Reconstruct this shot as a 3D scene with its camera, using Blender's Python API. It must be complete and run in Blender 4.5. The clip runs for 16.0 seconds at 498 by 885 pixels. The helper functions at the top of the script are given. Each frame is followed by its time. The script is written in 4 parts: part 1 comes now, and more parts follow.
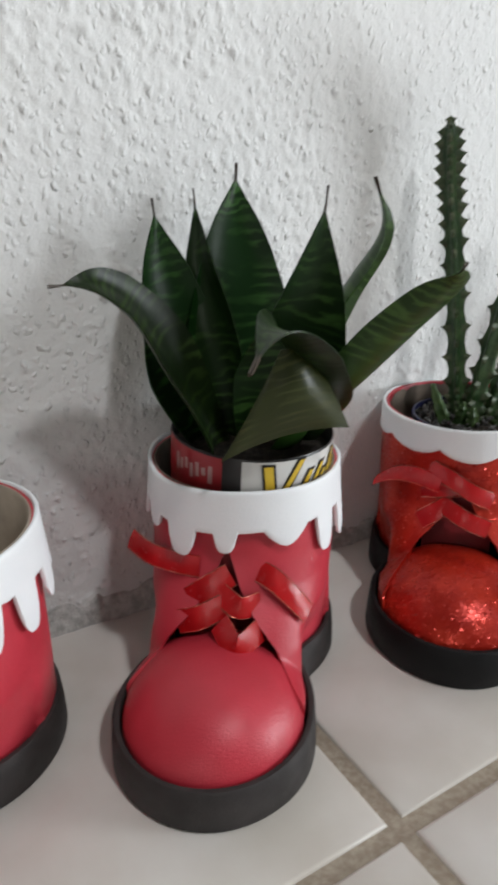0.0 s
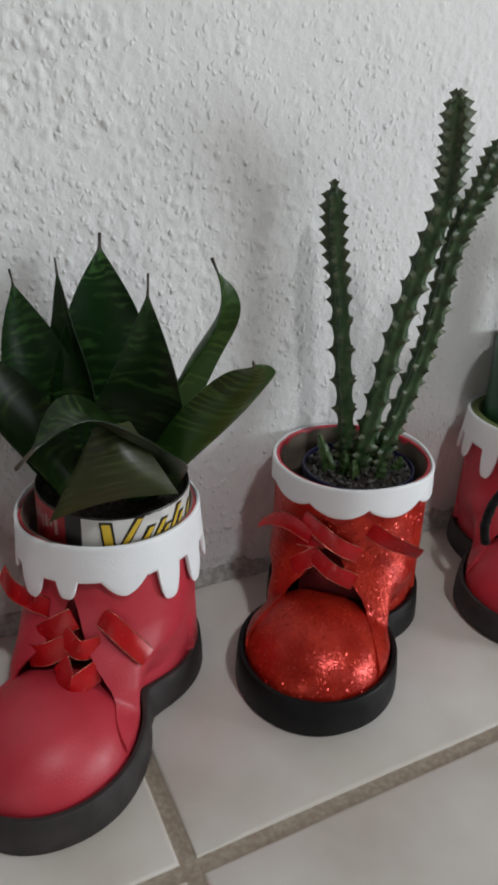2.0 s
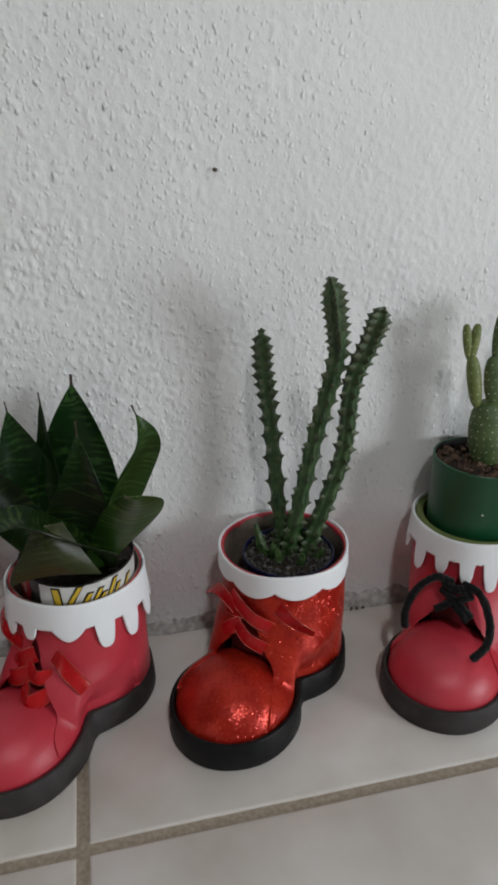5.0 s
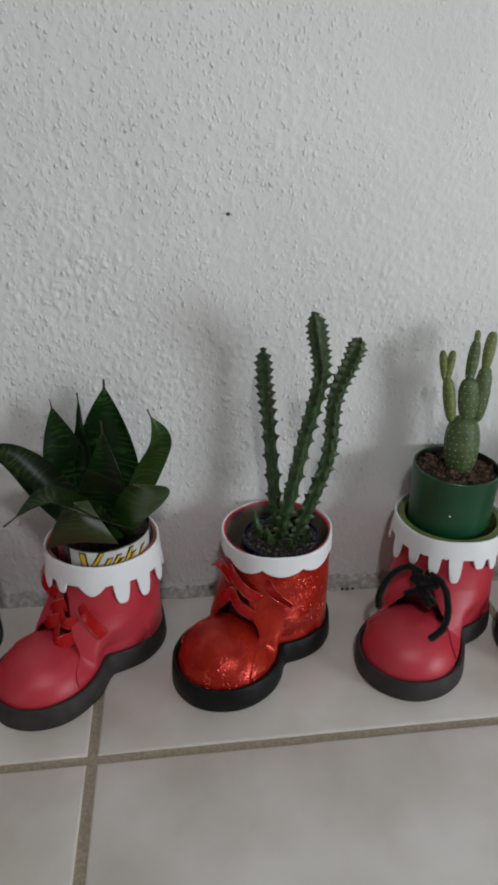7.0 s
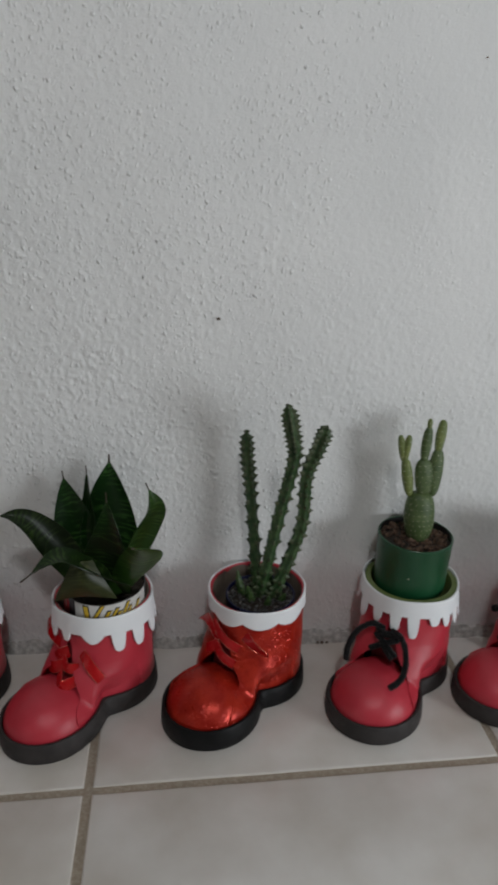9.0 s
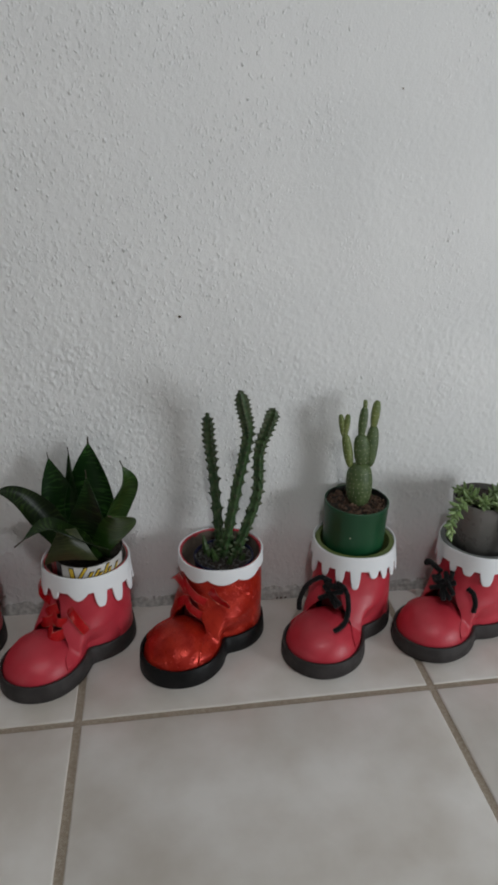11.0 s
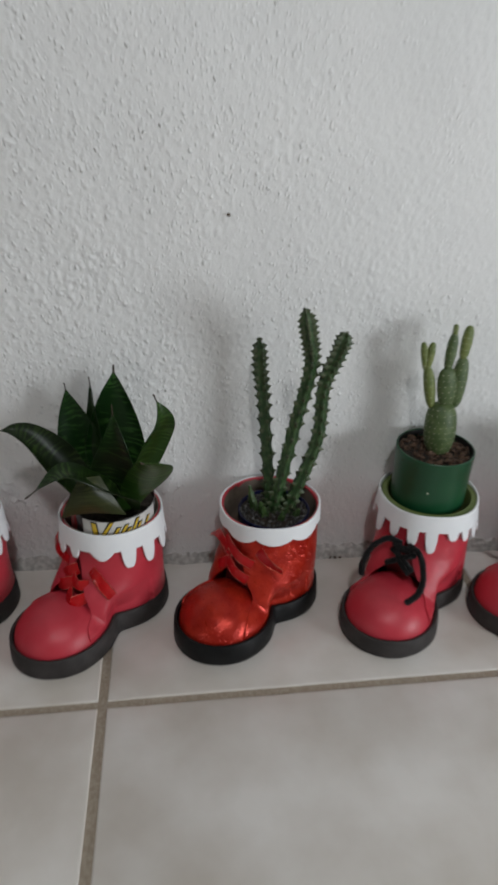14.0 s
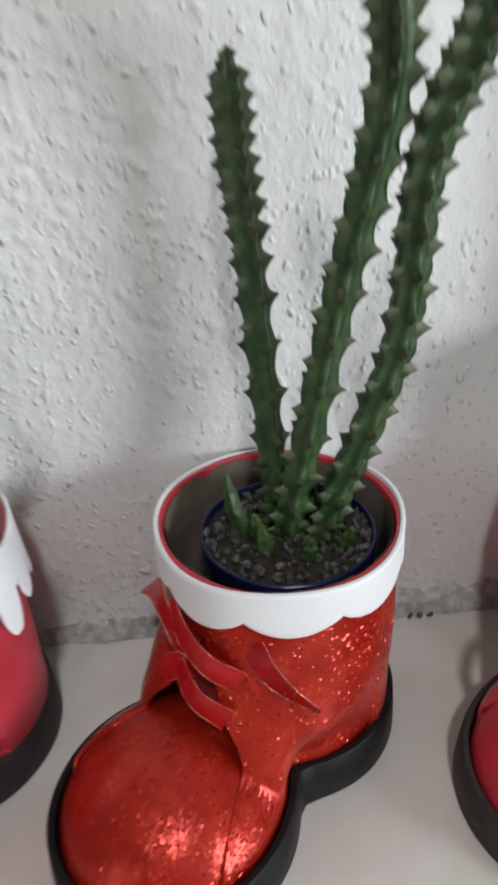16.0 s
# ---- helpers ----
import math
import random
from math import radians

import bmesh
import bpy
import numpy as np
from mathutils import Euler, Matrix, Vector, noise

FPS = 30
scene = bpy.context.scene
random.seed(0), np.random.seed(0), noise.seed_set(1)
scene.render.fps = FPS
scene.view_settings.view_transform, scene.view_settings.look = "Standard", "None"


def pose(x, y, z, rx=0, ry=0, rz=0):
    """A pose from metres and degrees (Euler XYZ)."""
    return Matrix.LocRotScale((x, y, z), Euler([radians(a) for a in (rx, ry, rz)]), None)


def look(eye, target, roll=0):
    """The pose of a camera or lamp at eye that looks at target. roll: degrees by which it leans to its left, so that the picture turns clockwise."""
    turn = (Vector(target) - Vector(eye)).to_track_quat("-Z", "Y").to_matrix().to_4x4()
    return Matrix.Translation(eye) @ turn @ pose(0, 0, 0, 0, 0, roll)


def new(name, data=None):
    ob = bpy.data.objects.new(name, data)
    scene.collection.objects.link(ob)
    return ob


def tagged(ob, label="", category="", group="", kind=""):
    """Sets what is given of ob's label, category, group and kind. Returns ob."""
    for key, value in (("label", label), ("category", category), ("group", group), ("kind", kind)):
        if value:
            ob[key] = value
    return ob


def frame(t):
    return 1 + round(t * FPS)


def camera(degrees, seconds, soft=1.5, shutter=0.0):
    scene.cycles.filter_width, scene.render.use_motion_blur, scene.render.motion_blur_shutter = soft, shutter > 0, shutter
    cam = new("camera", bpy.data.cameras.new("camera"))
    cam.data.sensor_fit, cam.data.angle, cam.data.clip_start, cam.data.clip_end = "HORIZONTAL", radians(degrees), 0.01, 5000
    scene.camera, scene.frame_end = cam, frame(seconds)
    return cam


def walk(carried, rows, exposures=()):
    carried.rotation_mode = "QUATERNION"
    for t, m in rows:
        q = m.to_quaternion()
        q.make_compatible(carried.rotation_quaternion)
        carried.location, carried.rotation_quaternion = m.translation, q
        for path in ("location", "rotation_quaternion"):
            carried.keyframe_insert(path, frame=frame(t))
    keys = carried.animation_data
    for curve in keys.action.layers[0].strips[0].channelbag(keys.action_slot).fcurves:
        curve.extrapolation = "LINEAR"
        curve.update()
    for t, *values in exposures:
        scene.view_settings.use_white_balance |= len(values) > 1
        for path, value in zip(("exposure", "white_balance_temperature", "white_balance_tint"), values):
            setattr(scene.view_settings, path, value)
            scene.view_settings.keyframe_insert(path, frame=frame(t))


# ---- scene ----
cam = camera(40.0, 16.0, soft=3.3, shutter=0.7)
PATH = [
    (0, (-0.181, -0.381, 0.297), (0.777, 1.196, -0.473), 0.2),
    (0.5, (-0.167, -0.397, 0.309), (0.799, 1.177, -0.457), 1.1),
    (1, (-0.142, -0.412, 0.323), (0.77, 1.183, -0.467), 0.7),
    (1.5, (-0.105, -0.43, 0.345), (0.785, 1.166, -0.467), 0.3),
    (2, (-0.076, -0.439, 0.354), (0.725, 1.187, -0.491), 1.2),
    (2.5, (-0.037, -0.447, 0.369), (0.638, 1.225, -0.495), 0.4),
    (3, (0.009, -0.467, 0.39), (0.576, 1.232, -0.499), -1.1),
    (3.5, (0.028, -0.485, 0.394), (0.588, 1.231, -0.467), -1.5),
    (4, (0.051, -0.5, 0.415), (0.496, 1.245, -0.455), -0.3),
    (4.5, (0.05, -0.536, 0.443), (0.471, 1.244, -0.365), -0.8),
    (7, (0.1, -0.669, 0.532), (0.296, 1.119, -0.344), -0.4),
    (7.5, (0.102, -0.693, 0.546), (0.299, 1.103, -0.312), 0.2),
    (8, (0.102, -0.719, 0.563), (0.289, 1.104, -0.239), -0.1),
    (8.5, (0.102, -0.747, 0.586), (0.283, 1.096, -0.17), 0.3),
    (9, (0.109, -0.759, 0.598), (0.308, 1.089, -0.142), 0.6),
    (9.5, (0.128, -0.784, 0.605), (0.367, 1.026, -0.21), 0.6),
    (12, (0.128, -0.898, 0.664), (0.366, 0.927, -0.119), -0.4),
    (12.5, (0.123, -0.891, 0.666), (0.353, 0.927, -0.136), 0.7),
    (13, (0.112, -0.859, 0.647), (0.325, 0.937, -0.207), 1.3),
    (13.5, (0.106, -0.805, 0.623), (0.301, 0.967, -0.284), 1.1),
    (14, (0.099, -0.722, 0.575), (0.288, 1.022, -0.385), 0.3),
    (14.5, (0.107, -0.594, 0.521), (0.297, 1.148, -0.444), -0.0),
    (15, (0.132, -0.456, 0.449), (0.3, 1.283, -0.526), -2.2),
    (15.5, (0.146, -0.372, 0.38), (0.287, 1.342, -0.641), -2.7),
    (16, (0.161, -0.321, 0.322), (0.31, 1.402, -0.682), -2.7),
]
EXPOSURES = [(0, 0.09), (0.5, -0.05), (1.5, -0.27), (2, -0.37), (2.5, -0.37), (3.5, -0.25), (4.5, -0.47), (7, -0.68), (9, -0.9), (9.5, -0.83), (12.5, -0.9), (13, -0.9), (14.5, -0.48), (15, -0.46), (15.5, -0.36), (16, 0.04)]
walk(cam, [(t, look(eye, target, roll)) for t, eye, target, roll in PATH], EXPOSURES)

# ---- world and lamps ----
world = bpy.data.worlds.new("world")
scene.world = world
world.use_nodes = True
world.node_tree.nodes["Background"].inputs[0].default_value = (0.55, 0.6, 0.7, 1)
world.node_tree.nodes["Background"].inputs[1].default_value = 0.006
scene.view_settings.exposure = 0.0


def lamp(name, eye, target, size, watts, colour):
    data = bpy.data.lights.new(name, "AREA")
    data.shape, data.size, data.energy, data.color = "DISK", size, watts, colour
    ob = new(name, data)
    ob.matrix_world = look(eye, target)
    return ob


lamp("room_lamp_light", (2.05, -1.70, 0.44), (0.25, 0, 0.15), 0.80, 39, (0.90, 0.955, 1.0))
lamp("side_lamp_light", (-1.45, -1.75, 0.50), (0.2, 0, 0.2), 0.36, 2.6, (1.0, 0.96, 0.92))
lamp("ceiling_lamp_light", (0.22, -1.55, 2.20), (0.28, -0.25, 0.05), 0.20, 21, (0.965, 0.98, 1.0))
# broad weak fill added at the south end; no window stands there
lamp("window_light", (0.5, -2.9, 1.35), (0.3, 0, 0.4), 1.3, 2.4, (0.94, 0.97, 1.0))


# ---- materials ----
def material(name, base, second=None, rough=0.5, scale=40.0, bump=0.0, bump_scale=300.0, metal=0.0, spec=0.5, sheen=0.0, coat=0.0, per_piece=0.0, mix=(0.4, 0.65), rough_var=0.12):
    """A surface of two colours mixed by noise, with fine relief and uneven gloss."""
    m = bpy.data.materials.new(name)
    m.use_nodes = True
    nt = m.node_tree
    b = nt.nodes["Principled BSDF"]
    co = nt.nodes.new("ShaderNodeTexCoord")
    n = nt.nodes.new("ShaderNodeTexNoise")
    n.inputs["Scale"].default_value, n.inputs["Detail"].default_value = scale, 6
    nt.links.new(co.outputs["Object"], n.inputs["Vector"])
    ramp = nt.nodes.new("ShaderNodeValToRGB")
    ramp.color_ramp.elements[0].position, ramp.color_ramp.elements[1].position = mix
    ramp.color_ramp.elements[0].color = (*base, 1)
    ramp.color_ramp.elements[1].color = (*(second or base), 1)
    nt.links.new(n.outputs["Fac"], ramp.inputs["Fac"])
    out = ramp.outputs["Color"]
    if per_piece:
        info = nt.nodes.new("ShaderNodeObjectInfo")
        hsv = nt.nodes.new("ShaderNodeHueSaturation")
        mr = nt.nodes.new("ShaderNodeMapRange")
        mr.inputs["To Min"].default_value, mr.inputs["To Max"].default_value = 1 - per_piece, 1 + per_piece
        nt.links.new(info.outputs["Random"], mr.inputs["Value"])
        nt.links.new(mr.outputs["Result"], hsv.inputs["Value"])
        nt.links.new(out, hsv.inputs["Color"])
        out = hsv.outputs["Color"]
    nt.links.new(out, b.inputs["Base Color"])
    r = nt.nodes.new("ShaderNodeMapRange")
    r.inputs["To Min"].default_value, r.inputs["To Max"].default_value = max(0.02, rough - rough_var), min(1, rough + rough_var)
    n2 = nt.nodes.new("ShaderNodeTexNoise")
    n2.inputs["Scale"].default_value, n2.inputs["Detail"].default_value = scale * 3.1, 4
    nt.links.new(co.outputs["Object"], n2.inputs["Vector"])
    nt.links.new(n2.outputs["Fac"], r.inputs["Value"])
    nt.links.new(r.outputs["Result"], b.inputs["Roughness"])
    b.inputs["Metallic"].default_value, b.inputs["Specular IOR Level"].default_value = metal, spec
    b.inputs["Sheen Weight"].default_value, b.inputs["Coat Weight"].default_value = sheen, coat
    if bump:
        n3 = nt.nodes.new("ShaderNodeTexNoise")
        n3.inputs["Scale"].default_value, n3.inputs["Detail"].default_value = bump_scale, 5
        nt.links.new(co.outputs["Object"], n3.inputs["Vector"])
        bp = nt.nodes.new("ShaderNodeBump")
        bp.inputs["Strength"].default_value, bp.inputs["Distance"].default_value = 0.8, bump
        nt.links.new(n3.outputs["Fac"], bp.inputs["Height"])
        nt.links.new(bp.outputs["Normal"], b.inputs["Normal"])
    return m


def glitter_material():
    """Red glitter foam: tiny flakes, a few of them tilted far enough to flash."""
    m = material("red_glitter_foam", (0.40, 0.014, 0.006), (0.54, 0.030, 0.012), rough=0.32, scale=60)
    nt = m.node_tree
    b = nt.nodes["Principled BSDF"]
    co = nt.nodes.new("ShaderNodeTexCoord")
    v = nt.nodes.new("ShaderNodeTexVoronoi")
    v.inputs["Scale"].default_value = 820
    nt.links.new(co.outputs["Object"], v.inputs["Vector"])
    sep = nt.nodes.new("ShaderNodeSeparateColor")
    nt.links.new(v.outputs["Color"], sep.inputs[0])
    geo = nt.nodes.new("ShaderNodeNewGeometry")
    sub = nt.nodes.new("ShaderNodeVectorMath")
    sub.operation = "SUBTRACT"
    sub.inputs[1].default_value = (0.5, 0.5, 0.5)
    nt.links.new(v.outputs["Color"], sub.inputs[0])
    tilt = nt.nodes.new("ShaderNodeMapRange")
    tilt.inputs["From Min"].default_value, tilt.inputs["From Max"].default_value = 0.84, 0.90
    tilt.inputs["To Min"].default_value, tilt.inputs["To Max"].default_value = 0.17, 1.15
    nt.links.new(sep.outputs[2], tilt.inputs["Value"])
    mul = nt.nodes.new("ShaderNodeVectorMath")
    mul.operation = "SCALE"
    nt.links.new(sub.outputs[0], mul.inputs[0])
    nt.links.new(tilt.outputs["Result"], mul.inputs["Scale"])
    add = nt.nodes.new("ShaderNodeVectorMath")
    nt.links.new(geo.outputs["Normal"], add.inputs[0])
    nt.links.new(mul.outputs[0], add.inputs[1])
    nor = nt.nodes.new("ShaderNodeVectorMath")
    nor.operation = "NORMALIZE"
    nt.links.new(add.outputs[0], nor.inputs[0])
    nt.links.new(nor.outputs[0], b.inputs["Normal"])
    b.inputs["Metallic"].default_value = 0.40
    return m


def leaf_material(name, dark, pale, between):
    """A blade with paler cross bands and a dry tip, by the blade's own length and width."""
    m = bpy.data.materials.new(name)
    m.use_nodes = True
    nt = m.node_tree
    b = nt.nodes["Principled BSDF"]
    uv = nt.nodes.new("ShaderNodeTexCoord")
    mapn = nt.nodes.new("ShaderNodeMapping")
    mapn.inputs["Scale"].default_value = (0.9, 8.0, 1)
    nt.links.new(uv.outputs["UV"], mapn.inputs["Vector"])
    w = nt.nodes.new("ShaderNodeTexWave")
    w.bands_direction = "Y"
    w.inputs["Scale"].default_value, w.inputs["Distortion"].default_value = 0.85, 13.0
    w.inputs["Detail"].default_value, w.inputs["Detail Scale"].default_value = 4, 1.4
    nt.links.new(mapn.outputs[0], w.inputs["Vector"])
    ramp = nt.nodes.new("ShaderNodeValToRGB")
    e = ramp.color_ramp.elements
    e[0].position, e[0].color = 0.40, (*dark, 1)
    e[1].position, e[1].color = 0.95, (*pale, 1)
    nt.links.new(w.outputs["Fac"], ramp.inputs["Fac"])
    n = nt.nodes.new("ShaderNodeTexNoise")
    n.inputs["Scale"].default_value = 42
    nt.links.new(uv.outputs["Object"], n.inputs["Vector"])
    mixn = nt.nodes.new("ShaderNodeMix")
    mixn.data_type = "RGBA"
    mixn.inputs[7].default_value = (*between, 1)
    mr = nt.nodes.new("ShaderNodeMapRange")
    mr.inputs["From Min"].default_value, mr.inputs["From Max"].default_value, mr.inputs["To Max"].default_value = 0.36, 0.58, 1.0
    nt.links.new(n.outputs["Fac"], mr.inputs["Value"])
    nt.links.new(mr.outputs["Result"], mixn.inputs[0])
    nt.links.new(ramp.outputs["Color"], mixn.inputs[6])
    sep = nt.nodes.new("ShaderNodeSeparateXYZ")
    nt.links.new(uv.outputs["UV"], sep.inputs[0])
    tip = nt.nodes.new("ShaderNodeMapRange")
    tip.inputs["From Min"].default_value, tip.inputs["From Max"].default_value = 0.915, 0.94
    nt.links.new(sep.outputs[1], tip.inputs["Value"])
    mix2 = nt.nodes.new("ShaderNodeMix")
    mix2.data_type = "RGBA"
    mix2.inputs[7].default_value = (0.055, 0.04, 0.028, 1)
    nt.links.new(tip.outputs["Result"], mix2.inputs[0])
    info = nt.nodes.new("ShaderNodeObjectInfo")
    hsv = nt.nodes.new("ShaderNodeHueSaturation")
    for socket, lo, hi in (("Hue", 0.468, 0.508), ("Value", 0.65, 1.35)):
        span = nt.nodes.new("ShaderNodeMapRange")
        span.inputs["To Min"].default_value, span.inputs["To Max"].default_value = lo, hi
        nt.links.new(info.outputs["Random"], span.inputs["Value"])
        nt.links.new(span.outputs["Result"], hsv.inputs[socket])
    nt.links.new(mixn.outputs[2], hsv.inputs["Color"])
    nt.links.new(hsv.outputs["Color"], mix2.inputs[6])
    nt.links.new(mix2.outputs[2], b.inputs["Base Color"])
    b.inputs["Roughness"].default_value = 0.38
    b.inputs["Specular IOR Level"].default_value = 0.27
    bp = nt.nodes.new("ShaderNodeBump")
    bp.inputs["Strength"].default_value, bp.inputs["Distance"].default_value = 0.07, 0.0006
    nt.links.new(w.outputs["Fac"], bp.inputs["Height"])
    nt.links.new(bp.outputs["Normal"], b.inputs["Normal"])
    return m


def stucco_material():
    """White wall paint over splashed stucco: sharp little grains, thinner towards one end of the wall."""
    m = material("white_stucco_paint", (0.74, 0.745, 0.735), (0.80, 0.80, 0.785), rough=0.62, scale=5, bump=0.0007, bump_scale=420, mix=(0.3, 0.7))
    nt = m.node_tree
    b = nt.nodes["Principled BSDF"]
    fine = b.inputs["Normal"].links[0].from_node
    co = nt.nodes.new("ShaderNodeTexCoord")
    patch = nt.nodes.new("ShaderNodeTexNoise")
    patch.inputs["Scale"].default_value, patch.inputs["Detail"].default_value = 11, 3
    nt.links.new(co.outputs["Object"], patch.inputs["Vector"])
    sep = nt.nodes.new("ShaderNodeSeparateXYZ")
    nt.links.new(co.outputs["Object"], sep.inputs[0])
    along = nt.nodes.new("ShaderNodeMapRange")
    along.inputs["From Min"].default_value, along.inputs["From Max"].default_value = 0.0, 0.55
    along.inputs["To Min"].default_value, along.inputs["To Max"].default_value = 0.06, -0.27
    nt.links.new(sep.outputs[0], along.inputs["Value"])
    dense = nt.nodes.new("ShaderNodeMath")
    nt.links.new(patch.outputs["Fac"], dense.inputs[0])
    nt.links.new(along.outputs["Result"], dense.inputs[1])
    last = fine.outputs["Normal"]
    for scale, size, depth, least in ((210, 0.36, 0.0006, 0.27), (135, 0.30, 0.0008, 0.33)):
        squash = nt.nodes.new("ShaderNodeMapping")
        squash.inputs["Rotation"].default_value = (0, radians(-20), 0)
        squash.inputs["Scale"].default_value = (1, 0.5, 0.72)
        warp = nt.nodes.new("ShaderNodeTexNoise")
        warp.inputs["Scale"].default_value, warp.inputs["Detail"].default_value = 190, 2
        nt.links.new(co.outputs["Object"], warp.inputs["Vector"])
        bend = nt.nodes.new("ShaderNodeVectorMath")
        bend.operation = "MULTIPLY_ADD"
        bend.inputs[1].default_value = (0.0045, 0.0045, 0.0045)
        nt.links.new(warp.outputs["Color"], bend.inputs[0])
        nt.links.new(co.outputs["Object"], bend.inputs[2])
        nt.links.new(bend.outputs[0], squash.inputs["Vector"])
        v = nt.nodes.new("ShaderNodeTexVoronoi")
        v.inputs["Scale"].default_value = scale
        nt.links.new(squash.outputs[0], v.inputs["Vector"])
        grain = nt.nodes.new("ShaderNodeMapRange")
        grain.interpolation_type = "SMOOTHSTEP"
        grain.inputs["From Min"].default_value, grain.inputs["From Max"].default_value = size, size * 0.25
        nt.links.new(v.outputs["Distance"], grain.inputs["Value"])
        pick = nt.nodes.new("ShaderNodeSeparateColor")
        nt.links.new(v.outputs["Color"], pick.inputs[0])
        share = nt.nodes.new("ShaderNodeMapRange")
        share.inputs["From Min"].default_value, share.inputs["From Max"].default_value = least, least + 0.22
        nt.links.new(dense.outputs[0], share.inputs["Value"])
        keep = nt.nodes.new("ShaderNodeMath")
        keep.operation = "LESS_THAN"
        nt.links.new(pick.outputs[0], keep.inputs[0])
        nt.links.new(share.outputs["Result"], keep.inputs[1])
        height = nt.nodes.new("ShaderNodeMath")
        height.operation = "MULTIPLY"
        nt.links.new(grain.outputs["Result"], height.inputs[0])
        nt.links.new(keep.outputs[0], height.inputs[1])
        bp = nt.nodes.new("ShaderNodeBump")
        bp.inputs["Strength"].default_value, bp.inputs["Distance"].default_value = 1.0, depth
        nt.links.new(height.outputs[0], bp.inputs["Height"])
        nt.links.new(last, bp.inputs["Normal"])
        last = bp.outputs["Normal"]
    nt.links.new(last, b.inputs["Normal"])
    return m


M_WALL = stucco_material()
# for the unseen walls and ceiling, kept dark to hold back bounced fill
M_PLAIN = material("low_bounce_grey", (0.22, 0.208, 0.195), (0.26, 0.247, 0.232), rough=0.8, scale=3)
M_TILE = material("glazed_floor_tile", (0.57, 0.525, 0.468), (0.76, 0.735, 0.70), rough=0.32, scale=7.5, per_piece=0.025, mix=(0.34, 0.66), rough_var=0.05)
M_GROUT = material("sandy_grout", (0.34, 0.280, 0.215), (0.44, 0.378, 0.30), rough=0.9, scale=320, bump=0.0012, bump_scale=700)
M_MORTAR = material("grey_mortar", (0.40, 0.39, 0.37), (0.62, 0.61, 0.58), rough=0.92, scale=160, bump=0.0016, bump_scale=600)
M_RED = material("red_foam", (0.49, 0.030, 0.048), (0.55, 0.040, 0.062), rough=0.42, scale=30, bump=0.00025, bump_scale=900)
# near-black red that paints shade into the boot throats
M_THROAT_SHADE = material("throat_shade_red", (0.13, 0.008, 0.012), (0.2, 0.01, 0.015), rough=0.6, scale=40)
M_WHITE = material("white_foam", (0.83, 0.85, 0.87), (0.87, 0.89, 0.90), rough=0.5, scale=25, bump=0.0002, bump_scale=700)
M_SOLE_GREY = material("dark_grey_foam", (0.032, 0.028, 0.027), (0.046, 0.040, 0.039), rough=0.62, scale=60, bump=0.0003, bump_scale=900, spec=0.3)
M_SOLE_BLACK = material("black_foam", (0.005, 0.005, 0.0055), (0.009, 0.009, 0.0095), rough=0.5, scale=60, bump=0.0003, bump_scale=900, spec=0.2)
M_GLITTER = glitter_material()
M_RIBBON = material("red_satin_ribbon", (0.40, 0.004, 0.006), (0.50, 0.008, 0.011), rough=0.24, scale=80, bump=0.00012, bump_scale=1500, spec=0.45)
M_GOLD = material("gold_thread", (0.55, 0.07, 0.05), (0.95, 0.42, 0.32), rough=0.25, scale=900, metal=0.9)
M_CORD = material("black_chenille_cord", (0.004, 0.004, 0.004), (0.012, 0.011, 0.012), rough=0.95, scale=400, bump=0.0012, bump_scale=1400, sheen=0.15, spec=0.1)
M_BOARD = material("brown_cardboard_lining", (0.15, 0.115, 0.088), (0.23, 0.18, 0.14), rough=0.75, scale=50, bump=0.0003, bump_scale=400)
M_TAN = material("tan_cardboard", (0.36, 0.30, 0.235), (0.46, 0.39, 0.31), rough=0.75, scale=50)
M_OLIVE = material("olive_foam", (0.12, 0.16, 0.045), (0.16, 0.2, 0.06), rough=0.5, scale=40)
M_GREYFOAM = material("grey_lining", (0.16, 0.17, 0.165), (0.22, 0.23, 0.22), rough=0.6, scale=40)
M_GREEN = material("green_plastic", (0.006, 0.060, 0.022), (0.009, 0.075, 0.028), rough=0.33, scale=20, bump=0.0001, bump_scale=500)
M_GREYPOT = material("grey_plastic", (0.14, 0.135, 0.125), (0.18, 0.17, 0.16), rough=0.3, scale=25)
M_NAVY = material("navy_plastic", (0.006, 0.008, 0.045), (0.01, 0.012, 0.07), rough=0.3, scale=30)
M_DARKPOT = material("black_plastic", (0.012, 0.011, 0.011), (0.02, 0.018, 0.018), rough=0.4, scale=30)
M_TIN_RED = material("red_printed_tin", (0.30, 0.012, 0.018), (0.36, 0.02, 0.025), rough=0.35, scale=60)
M_TIN_BLACK = material("black_printed_tin", (0.012, 0.01, 0.01), (0.02, 0.018, 0.018), rough=0.35, scale=60)
M_TIN_WHITE = material("white_printed_tin", (0.62, 0.62, 0.60), (0.70, 0.70, 0.67), rough=0.35, scale=60)
M_YELLOW = material("yellow_print", (0.62, 0.42, 0.03), (0.72, 0.5, 0.05), rough=0.4, scale=60)
M_PALEPRINT = material("pale_print", (0.40, 0.22, 0.21), (0.48, 0.28, 0.26), rough=0.4, scale=60)
M_SOIL = material("dark_soil", (0.018, 0.013, 0.009), (0.05, 0.036, 0.026), rough=0.95, scale=250, bump=0.003, bump_scale=500)
M_GRAVEL = material("grey_gravel", (0.05, 0.049, 0.047), (0.16, 0.155, 0.15), rough=0.85, scale=260, bump=0.0006, bump_scale=900)
